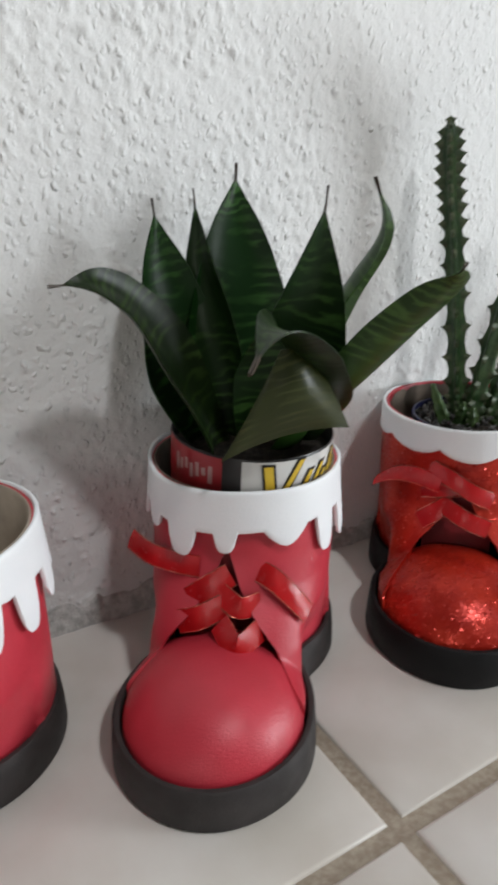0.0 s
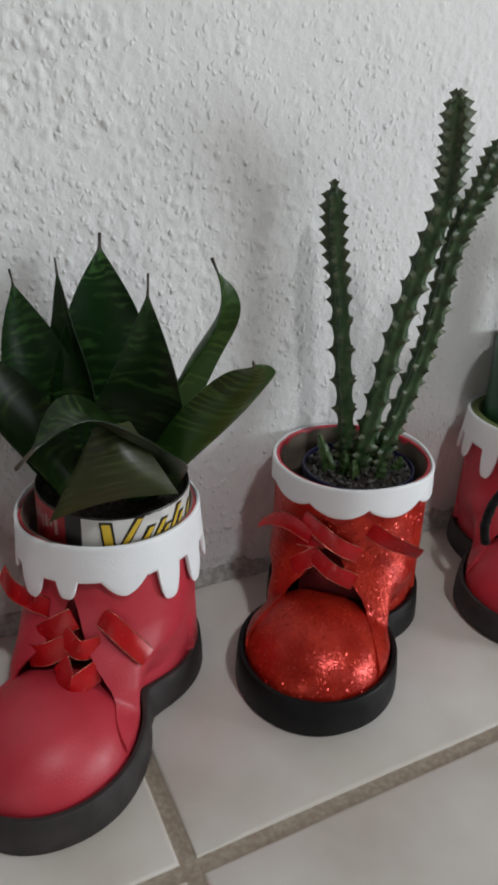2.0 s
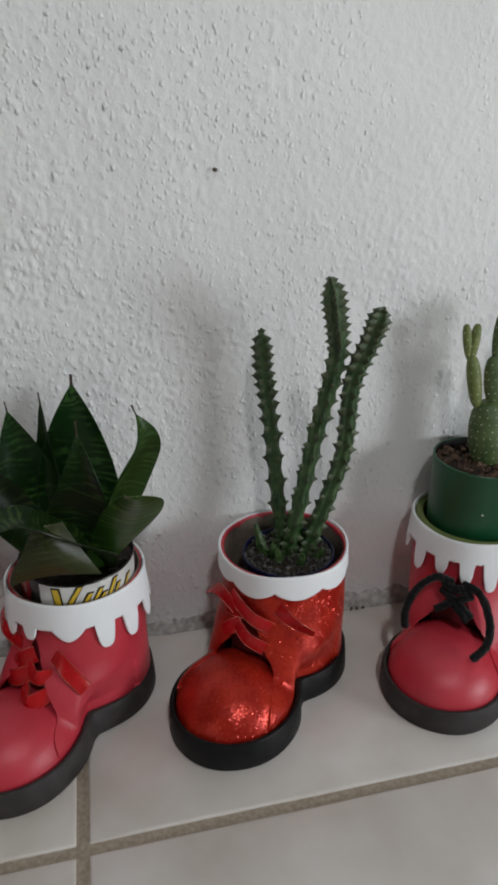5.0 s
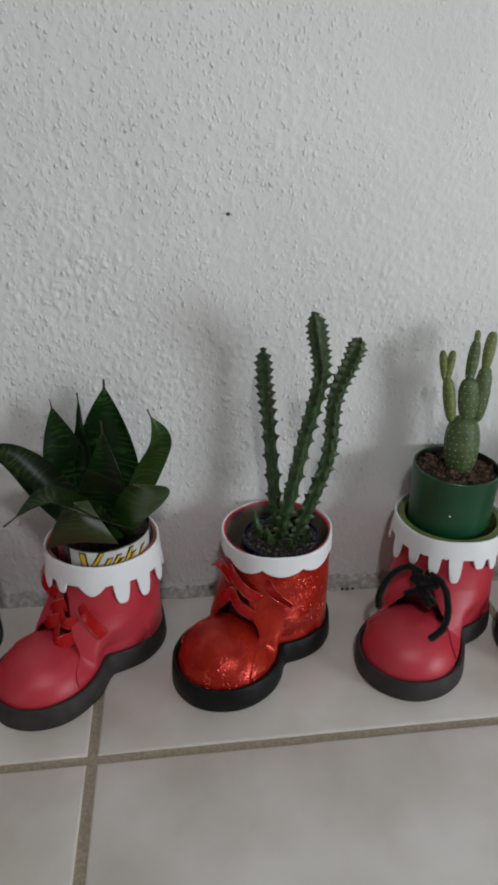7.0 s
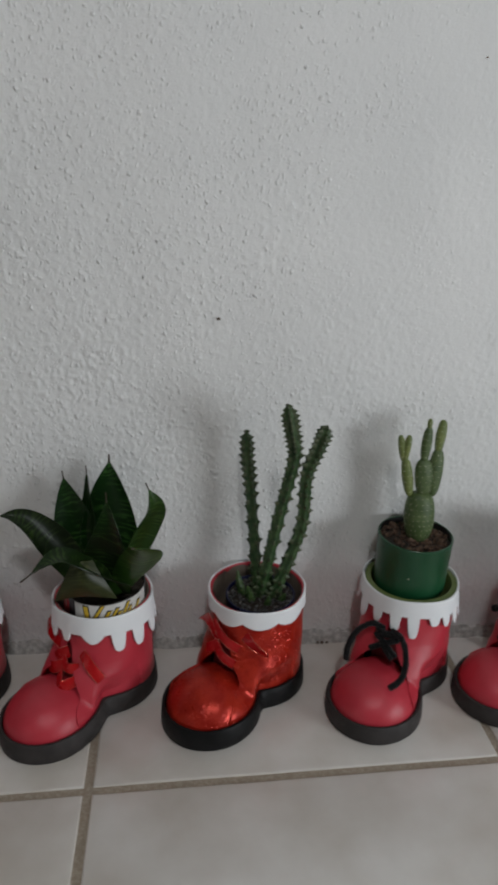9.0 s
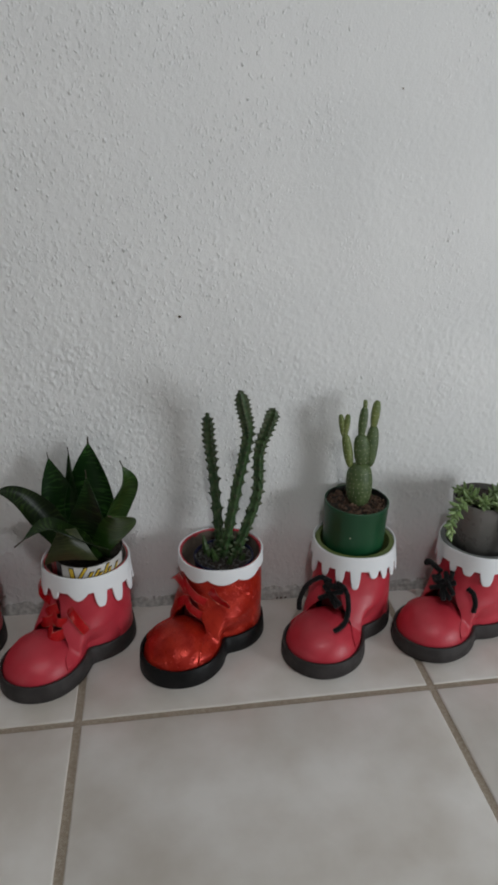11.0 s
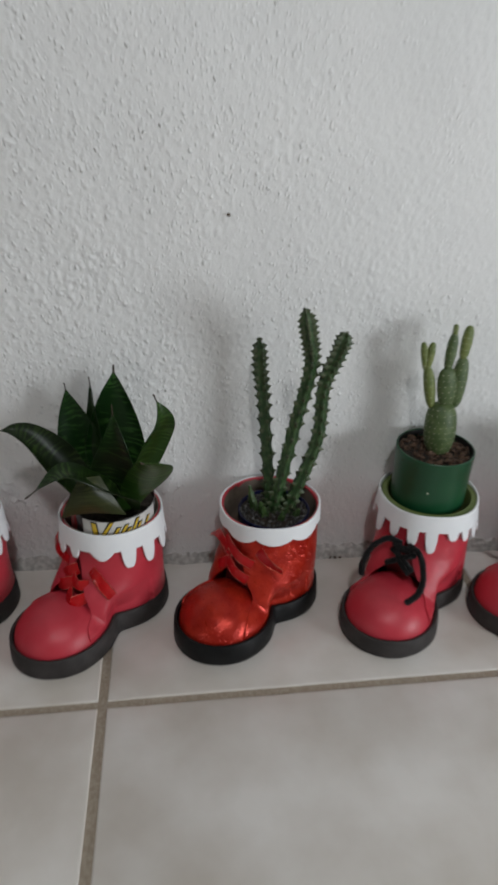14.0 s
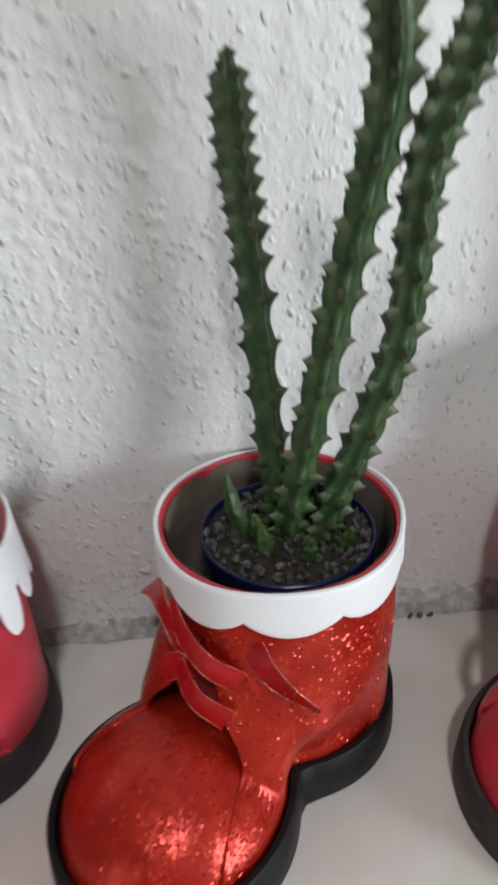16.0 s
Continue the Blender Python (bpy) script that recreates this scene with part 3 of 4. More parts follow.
def longer(bm, extra, slim=0.0):
    for v in bm.verts:
        v.co.y *= 1 - slim * max(0.0, min(1.0, (v.co.x - 0.02) / 0.05)) * max(0.0, min(1.0, (0.095 - v.co.z) / 0.04))
        v.co.x += extra * max(0.0, min(1.0, (v.co.x - 0.03) / 0.05)) * max(0.0, min(1.0, (0.095 - v.co.z) / 0.04))
    return bm


def boot(x, y, heading, label, upper, sole, sole_h, base, drips, flare, seed, scallop=0, lining=M_BOARD, lining_r=0.0535, extra=0.0, ring=M_RED, low=0.13, slim=0.0, girth=1.0, torn=0.0):
    ob = thing("boot_planter", pose(x, y, 0, 0, 0, heading) @ Matrix.Diagonal((girth, girth, 1, 1)), label, "boot planter", "boot planters along the wall")
    part("sole", longer(sole_body(sole_h, seed), extra, slim), sole, ob)
    part("toe_cap", longer(cap_body(seed), extra, slim), upper, ob)
    part("upper", longer(shaft_body(seed, low), extra, slim), upper, ob)
    # dark sheet added behind the throat opening; shade is put into its colour
    part("tongue", grid(16, 12, lambda i, j: Vector(((0.0545 + 0.006 * (1 - j) ** 2) * math.cos((i - 0.5) * 0.8), (0.0545 + 0.006 * (1 - j) ** 2) * math.sin((i - 0.5) * 0.8), 0.035 + 0.085 * j))), M_THROAT_SHADE, ob)
    part("drip_collar", collar_body(base, drips, flare, seed, scallop), M_WHITE, ob, "white foam edge")
    part("lining", lining_body(lining_r, 0.085, torn), lining, ob)
    part("inner_foam", revolve([(0.0574, H_RIM - 0.012), (0.0574, H_RIM - 0.0022), (0.0570, H_RIM - 0.0015), (0.0546, H_RIM - 0.0016), (0.0540, H_RIM - 0.003), (0.0537, H_RIM - 0.014)], 72), ring, ob)
    return ob


DRIPS_A = [(-48, 7, 0.0328), (-25, 9, 0.0408), (0, 6.5, 0.0356), (33, 15, 0.0332), (62, 8.5, 0.0448), (87, 8, 0.0464), (112, 7, 0.044), (131, 7, 0.0392), (152, 9, 0.0416), (178, 7, 0.0384), (205, 8, 0.04), (232, 7, 0.0416), (264, 8, 0.04), (288, 8, 0.0376)]
DRIPS_C = [(-70, 6, 0.0386), (-43, 7, 0.0445), (-18, 6.5, 0.0361), (5, 6.5, 0.0403), (26, 7, 0.047), (51, 7, 0.0319), (67, 5.5, 0.0353), (84, 6, 0.0378), (101, 6, 0.0395), (120, 8, 0.0386), (150, 7, 0.0403), (180, 8, 0.0395), (210, 7, 0.042), (240, 8, 0.0395), (270, 7, 0.0403)]
DRIPS_D = [(-52, 6, 0.0386), (-30, 7, 0.0395), (0, 6, 0.0344), (22, 8, 0.0319), (47, 9, 0.0428), (76, 10, 0.0395), (102, 7, 0.0361), (130, 8, 0.0395), (160, 8, 0.0386), (200, 8, 0.0395), (240, 8, 0.0386), (280, 7, 0.0378)]

A_X, A_Y = 0.0125, -0.057
B_X, B_Y = 0.1955, -0.063
C_X, C_Y = 0.387, -0.060
D_X, D_Y = 0.565, -0.085
Z_X, Z_Y = -0.171, -0.053

boot_z = boot(Z_X, Z_Y, 226, "empty red foam boot planter with white dripping edge", M_RED, M_SOLE_GREY, 0.025, 0.0235, DRIPS_A, 0.005, 1.3, lining=M_TAN)
boot_a = boot(A_X, A_Y, 229.2, "matt red foam boot planter with white dripping edge and red ribbon", M_RED, M_SOLE_GREY, 0.025, 0.0235, DRIPS_A, 0.0045, 2.2, extra=0.009, slim=-0.005, girth=0.975)
boot_b = boot(B_X, B_Y, 225.6, "red glitter boot planter with white scalloped edge and red ribbon", M_GLITTER, M_SOLE_BLACK, 0.026, 0.0155, [], 0.002, 0.6, scallop=9, low=0.0, torn=0.006)
boot_c = boot(C_X, C_Y, 231.5, "red foam boot planter with white dripping edge and black cord laces", M_RED, M_SOLE_GREY, 0.023, 0.0215, DRIPS_C, 0.0065, 4.1, lining=M_OLIVE, lining_r=0.050, extra=0.013, slim=-0.03, ring=M_OLIVE, girth=0.965)
boot_d = boot(D_X, D_Y, 209, "red foam boot planter with white dripping edge and knotted black cord", M_RED, M_SOLE_GREY, 0.023, 0.0225, DRIPS_D, 0.0035, 5.3, lining=M_GREYFOAM, lining_r=0.050, extra=0.003, ring=M_GREYFOAM, girth=0.975)


def on_upper(phi, z, lift=0.0016):
    r = shaft_radius(radians(phi), z) + lift
    return (r * math.cos(radians(phi)), r * math.sin(radians(phi)), z)


def lace(name, ob, points, width=0.0096, **more):
    ribbon(name, [on_upper(*p) for p in points], width, ob, **more)


# broad ribbon strips crossing over the open throat
lace("ribbon", boot_a, [(-18, 0.069, 0.002), (-8, 0.079, 0.006), (3, 0.086, 0.003)], 0.0132)
lace("ribbon", boot_a, [(-21, 0.057, 0.002), (-10, 0.064, 0.005), (1, 0.071, 0.004)], 0.0132)
lace("ribbon", boot_a, [(-2, 0.077, 0.005), (8, 0.072, 0.008), (18, 0.071, 0.002)], 0.0125)
lace("ribbon", boot_a, [(-1, 0.063, 0.004), (7, 0.056, 0.011), (17, 0.059, 0.003)], 0.0130)
lace("ribbon_end", boot_a, [(-15, 0.087, 0.002), (-30, 0.086, 0.004), (-46, 0.086, 0.010), (-62, 0.087, 0.016)], 0.0120, twist=(0, 15))
lace("ribbon_end", boot_a, [(18, 0.087, 0.001), (25, 0.084, 0.006), (33, 0.074, 0.008), (41, 0.061, 0.006)], 0.0120, twist=(0, -8))
lace("ribbon", boot_b, [(-23, 0.104, 0.001), (-8, 0.100, 0.005), (6, 0.092, 0.006), (19, 0.085, 0.002)], 0.0112)
lace("ribbon", boot_b, [(-10, 0.081, 0.004), (3, 0.075, 0.007), (16, 0.068, 0.002)], 0.0118)
lace("ribbon", boot_b, [(-23, 0.068, 0.002), (-15, 0.076, 0.004), (-5, 0.084, 0.002)], 0.0118)
lace("ribbon", boot_b, [(-27, 0.087, 0.001), (-14, 0.091, 0.003), (0, 0.094, 0.003)], 0.0108)
lace("ribbon_end", boot_b, [(-14, 0.095, 0.005), (-34, 0.096, 0.003), (-50, 0.091, 0.005), (-60, 0.082, 0.011)], 0.0110, twist=(0, 25))
ribbon("ribbon_end", [(0.0525, 0.024, 0.104), (0.0575, 0.036, 0.101), (0.0585, 0.047, 0.098), (0.0565, 0.060, 0.094)], 0.0110, boot_b, twist=(0, 55))
lace("ribbon_end", boot_z, [(18, 0.080, 0.003), (34, 0.066, 0.008), (48, 0.050, 0.010)], 0.0100)


def cord(ob, pts, r=0.0031, n=26):
    rr = random.Random(len(pts) * 7 + int(pts[0][0] * 1e4))
    b = tube(pts, lambda s: r * (0.55 if s in (0, 1) else 1), n=n * 2, sides=10)
    for v in b.verts:
        v.co += Vector((rr.uniform(-1, 1), rr.uniform(-1, 1), rr.uniform(-1, 1))) * 0.00045
    part("cord_lace", b, M_CORD, ob)


cord(boot_c, [(0.066, -0.004, 0.094), (0.070, -0.020, 0.098), (0.079, -0.035, 0.087), (0.089, -0.042, 0.068), (0.096, -0.040, 0.0525)], 0.0037)
cord(boot_c, [(0.066, 0.004, 0.095), (0.075, 0.021, 0.094), (0.091, 0.033, 0.081), (0.106, 0.035, 0.066), (0.119, 0.025, 0.0555)], 0.0037)
cord(boot_c, [(0.068, -0.015, 0.086), (0.078, 0.0, 0.083), (0.081, 0.017, 0.071)], 0.0036)
cord(boot_c, [(0.068, 0.015, 0.086), (0.078, 0.0, 0.082), (0.081, -0.017, 0.071)], 0.0036)
cord(boot_c, [(0.066, -0.014, 0.093), (0.073, 0.0, 0.092), (0.066, 0.014, 0.093)], 0.0042)
cord(boot_c, [(0.078, -0.006, 0.084), (0.084, 0.006, 0.076), (0.086, 0.014, 0.069)], 0.003)
cord(boot_d, [(0.066, -0.012, 0.094), (0.070, -0.022, 0.101), (0.072, -0.033, 0.104), (0.072, -0.036, 0.099)], 0.004)
cord(boot_d, [(0.068, -0.016, 0.090), (0.079, 0.0, 0.083), (0.081, 0.018, 0.070)], 0.0036)
cord(boot_d, [(0.068, 0.015, 0.092), (0.079, 0.0, 0.083), (0.081, -0.018, 0.071)], 0.0036)
cord(boot_d, [(0.066, -0.006, 0.098), (0.077, 0.008, 0.090), (0.080, 0.022, 0.080)], 0.0036)
cord(boot_d, [(0.063, 0.004, 0.103), (0.071, 0.006, 0.094), (0.083, 0.004, 0.080), (0.088, 0.012, 0.069)], 0.0036)
cord(boot_d, [(0.070, -0.022, 0.084), (0.080, -0.008, 0.086), (0.072, 0.006, 0.094)], 0.0036)
cord(boot_d, [(0.062, 0.030, 0.088), (0.061, 0.040, 0.084), (0.064, 0.047, 0.073), (0.066, 0.047, 0.060)], 0.0036)


# ---- pots and soil ----
def pot_body(r_top, r_bot, height, wall_t=0.0014, lip=0.0):
    return revolve([(0, 0), (r_bot - 0.001, 0), (r_bot, 0.001), (r_top - 0.0002, height - 0.006), (r_top + lip, height - 0.005), (r_top + lip, height - 0.0006), (r_top + lip - 0.0006, height), (r_top - wall_t, height), (r_top - wall_t - 0.0003, height - 0.002), (r_bot - wall_t, 0.004), (0, 0.004)], 72)


def crumbs(count, radius, z, size, rnd, rise=0.004):
    out = bmesh.new()
    me = bpy.data.meshes.new("tmp")
    for _ in range(count):
        a, r = rnd.uniform(0, 2 * math.pi), radius * rnd.random() ** 0.5
        s = size * rnd.uniform(0.5, 1.3)
        b = lump((r * math.cos(a), r * math.sin(a), z + rise * (1 - (r / radius) ** 2) + rnd.uniform(-0.001, 0.002)), (s, s * rnd.uniform(0.5, 0.9), s * rnd.uniform(0.4, 0.7)), rnd)
        b.to_mesh(me)
        b.free()
        out.from_mesh(me)
    bpy.data.meshes.remove(me)
    return out


def disc(radius, z, seed, rise=0.004):
    def fn(i, j):
        a = i * 2 * math.pi
        r = radius * j
        return Vector((r * math.cos(a), r * math.sin(a), z + rise * (1 - j * j) + 0.0016 * noise.noise(Vector((r * math.cos(a) * 120, r * math.sin(a) * 120, seed)))))
    bm = grid(40, 10, fn, wrap=True)
    bmesh.ops.remove_doubles(bm, verts=bm.verts[:], dist=1e-5)
    return bm


def curved_patch(r, a0, a1, z0, z1, skew=0.0):
    """A printed patch on a can: a thin curved plate a hair proud of it."""
    return grid(12, 2, lambda i, j: Vector((r * math.cos(radians(a0 + (a1 - a0) * i + skew * j)), r * math.sin(radians(a0 + (a1 - a0) * i + skew * j)), z0 + (z1 - z0) * j)))


FLOOR_IN = H_RIM - 0.085
# printed tin can in the matt boot
can = thing("tin_can_pot", pose(A_X + 0.001, A_Y + 0.001, FLOOR_IN + 0.001, 3.0, 1.2, 0), "printed tin can pot with red and white label inside a boot", "pot")
CAN_R, CAN_H = 0.0475, 0.1015
part("can_wall", revolve([(0, 0), (CAN_R, 0), (CAN_R, CAN_H - 0.0008), (CAN_R - 0.0004, CAN_H), (CAN_R - 0.0008, CAN_H - 0.0008), (CAN_R - 0.0012, 0.004), (0, 0.004)], 72), M_TIN_BLACK, can)
part("label_panel", curved_patch(CAN_R + 0.0003, 150, 219, 0.03, CAN_H - 0.001), M_TIN_RED, can, "red printed panel")
part("label_panel", curved_patch(CAN_R + 0.0003, 232, 345, 0.03, CAN_H - 0.001), M_TIN_WHITE, can, "white printed panel")
for k in range(7):
    part("print_bar", curved_patch(CAN_R + 0.0006, 178 + k * 5.2, 181.2 + k * 5.2, 0.084 + (k % 3) * 0.002, CAN_H - 0.007 - (k % 2) * 0.002), M_PALEPRINT, can)
for a, w, z0, z1, sk in ((249, 6, 0.078, 0.098, -3), (256, 4, 0.079, 0.100, 15), (271, 4, 0.080, 0.092, 9), (281, 3.6, 0.081, 0.094, 10), (287, 3.4, 0.081, 0.089, 8), (296, 3.6, 0.080, 0.098, 11), (303, 3.4, 0.080, 0.091, 8), (313, 4, 0.076, 0.092, 13)):
    part("print_shadow", curved_patch(CAN_R + 0.0005, a - 1.6, a + w + 1.6, z0 - 0.0014, z1 + 0.0014, sk), M_TIN_BLACK, can)
    part("print_stroke", curved_patch(CAN_R + 0.0009, a, a + w, z0, z1, sk), M_YELLOW, can)
part("soil", disc(CAN_R - 0.0013, CAN_H - 0.012, 3), M_SOIL, can, "dark damp potting soil")

# navy pot in the glitter boot
navy = thing("nursery_pot", pose(B_X + 0.004, B_Y - 0.002, FLOOR_IN + 0.001, 0, 0, 15), "small navy plastic pot of gravel inside the glitter boot", "pot")
part("pot_wall", pot_body(0.0415, 0.034, 0.075), M_NAVY, navy)
for k, w in enumerate((3.0, 2.2, 3.4, 2.4, 3.0)):
    part("print_bar", curved_patch(0.0416, 246 + k * 4.6, 246 + k * 4.6 + w, 0.0668, 0.0722), M_TIN_WHITE, navy, "white printed bar")
part("soil", disc(0.0400, 0.0700, 5, 0.002), M_SOIL, navy)
tagged(part("gravel", crumbs(320, 0.0390, 0.0712, 0.0022, random.Random(5), 0.002), M_GRAVEL, navy, "grey gravel topping"), kind="stuff")
for k in range(6):
    part("print_bar", curved_patch(0.0419, 236 + k * 5, 239.2 + k * 5, 0.0665, 0.0715), M_PALEPRINT, navy)

# green pot standing high in the third boot
green = thing("nursery_pot", pose(C_X - 0.002, C_Y + 0.001, 0.1265, 1, 1.5, 0), "green plastic pot of bark mulch standing in a boot", "pot")
part("pot_wall", pot_body(0.0445, 0.0428, 0.068, 0.0018), M_GREEN, green)
part("soil", disc(0.0425, 0.0585, 7), M_SOIL, green)
tagged(part("mulch", crumbs(230, 0.0410, 0.0595, 0.0040, random.Random(8)), M_BARK, green, "brown bark chips"), kind="stuff")
part("scratch", lump((-0.0172, -0.0402, 0.030), (0.0010, 0.0006, 0.0010), random.Random(2)), M_AREOLE, green, "small white scratch")
part("inner_band", revolve([(0.0422, 0.060), (0.0426, 0.060), (0.0428, 0.0672), (0.0423, 0.0672), (0.0422, 0.060)], 72), M_DARKPOT, green, "dark inner wall")
support = part("seat_ring", revolve([(0, -0.078), (0.030, -0.078), (0.030, -0.0005), (0, -0.0005)], 32), M_DARKPOT, green)

# grey pot in the fourth boot
grey = thing("nursery_pot", pose(D_X - 0.002, D_Y + 0.002, 0.118, 0, 0, 0), "grey plastic pot of trailing sedum standing in a boot", "pot")
part("pot_wall", pot_body(0.0425, 0.0375, 0.080, 0.0018), M_GREYPOT, grey)
part("soil", disc(0.0400, 0.071, 9), M_SOIL, grey)
part("seat_ring", revolve([(0, -0.069), (0.030, -0.069), (0.030, -0.0005), (0, -0.0005)], 32), M_DARKPOT, grey)


# ---- snake plant ----
def blade(parent, pts, width, cup, facing, facing_end=None, peak=0.34, bow=1.35, mat=None, n=40):
    """One leaf: a cupped blade that narrows at its foot and ends in a thin dry point."""
    path = spline(pts, n)
    up = Vector((0, 0, 1))
    rows = []
    base = path[0]
    for k, p in enumerate(path):
        s = k / n
        t = (path[min(k + 1, n)] - path[max(k - 1, 0)]).normalized()
        out = Vector(facing).lerp(Vector(facing_end or facing), s)
        out = (out - t * out.dot(t)).normalized()
        side = t.cross(out).normalized()
        if s < 0.93:
            w = width * (0.42 + 0.58 * math.sin(min(1, s / (peak + 0.1)) * math.pi / 2)) * (1 - max(0, (s - peak) / (0.937 - peak)) ** bow)
        else:
            w = 0
        rows.append((p, side, side.cross(t).normalized(), max(w, 0.0010 * (1.04 - s) / 0.1 if s > 0.9 else 0)))
    def fn(i, j):
        p, side, nrm, w = rows[round(j * n)]
        x = i * 2 - 1
        s = j
        wave = 0.0007 * math.sin(s * 17 + x * 2)
        return p + side * x * w / 2 * math.cos(cup * abs(x) * 0.55) - nrm * (cup * 0.42 * w * (x * x - 0.35)) * -1 + nrm * wave * abs(x)
    bm = grid(10, n, fn, uv=True)
    return part("leaf", thick(bm, 0.0008), mat or M_LEAF, parent)


snake = thing("snake_plant", pose(A_X, A_Y, FLOOR_IN + 0.085, 0, 0, 0), "dwarf snake plant with dark banded leaves in a tin can", "plant")
SNAKE = Matrix.Translation((-A_X, -A_Y, -(FLOOR_IN + 0.085)))
for pts, width, cup, facing, facing_end, *shape in (
    ([(0.020, -0.045, 0.135), (0.023, -0.034, 0.190), (0.025, -0.026, 0.250), (0.027, -0.024, 0.294)], 0.072, 0.35, (-0.15, -1, 0.2), None),
    ([(0.000, -0.045, 0.135), (-0.012, -0.034, 0.180), (-0.022, -0.028, 0.235), (-0.027, -0.027, 0.277)], 0.060, 0.4, (0.1, -1, 0.2), None),
    ([(0.006, -0.052, 0.135), (0.003, -0.042, 0.185), (0.001, -0.030, 0.235), (0.000, -0.023, 0.281)], 0.040, 0.5, (-0.75, -0.65, 0.1), None),
    ([(-0.004, -0.060, 0.135), (-0.024, -0.062, 0.180), (-0.050, -0.066, 0.222), (-0.073, -0.068, 0.242), (-0.097, -0.068, 0.243)], 0.042, 0.5, (0.3, -0.65, 0.7), None),
    ([(0.020, -0.064, 0.135), (0.025, -0.080, 0.180), (0.029, -0.096, 0.230), (0.030, -0.105, 0.285)], 0.064, 0.35, (-0.3, -0.9, 0.3), None),
    ([(0.030, -0.060, 0.135), (0.048, -0.066, 0.180), (0.066, -0.078, 0.225), (0.079, -0.092, 0.260), (0.071, -0.092, 0.288)], 0.040, 0.5, (0.6, -0.75, 0.1), None, 0.5, 1.5, M_LEAF_FRESH),
    ([(0.026, -0.076, 0.135), (0.046, -0.096, 0.172), (0.064, -0.124, 0.212), (0.067, -0.152, 0.240), (0.058, -0.170, 0.254)], 0.048, 0.45, (-0.1, 0.75, 0.6), (0.15, 0.5, 0.8), 0.46, 1.5, M_LEAF_FRESH),
    ([(0.040, -0.080, 0.145), (0.034, -0.105, 0.178), (0.006, -0.126, 0.211), (-0.021, -0.140, 0.231), (-0.051, -0.168, 0.221)], 0.036, 0.4, (0.25, 0.2, 0.8), (0.35, -0.25, 0.85), 0.5, 1.3),
):
    leaf = blade(snake, pts, width, cup, facing, facing_end, *shape)
    leaf.data.transform(SNAKE)


def draped_leaf(left, low, right, top_left, top_right, bulge):
    """A broad leaf folded over the can's rim: narrow where it bends, spreading to two corners below."""
    left, low, right, top_left, top_right = map(Vector, (left, low, right, top_left, top_right))
    out = Vector((-0.25, -0.85, 0.35)).normalized()
    def fn(i, j):
        foot = left * (1 - i) ** 2 + low * 2 * i * (1 - i) + right * i * i
        top = top_left.lerp(top_right, i)
        belly = bulge * math.sin(math.pi * (0.12 + 0.8 * j)) * (0.35 + 0.65 * math.sin(math.pi * i))
        curl = 0.006 * math.exp(-(i / 0.13) ** 2) * (1 - j)
        ripple = 0.0012 * math.sin(i * 9 + j * 3) * (1 - j)
        return foot.lerp(top, j) + out * (belly + curl + ripple)
    bm = grid(20, 24, fn, uv=True)
    for layer in bm.loops.layers.uv.values():
        for f in bm.faces:
            for c in f.loops:
                c[layer].uv.y *= 0.42
    return part("leaf", thick(bm, 0.0008), M_LEAF_OLIVE, snake, "olive green leaf underside")


drape = draped_leaf((-0.031, -0.104, 0.155), (-0.002, -0.124, 0.176), (0.037, -0.122, 0.166), (-0.007, -0.123, 0.214), (0.013, -0.117, 0.212), 0.013)
drape.data.transform(SNAKE)


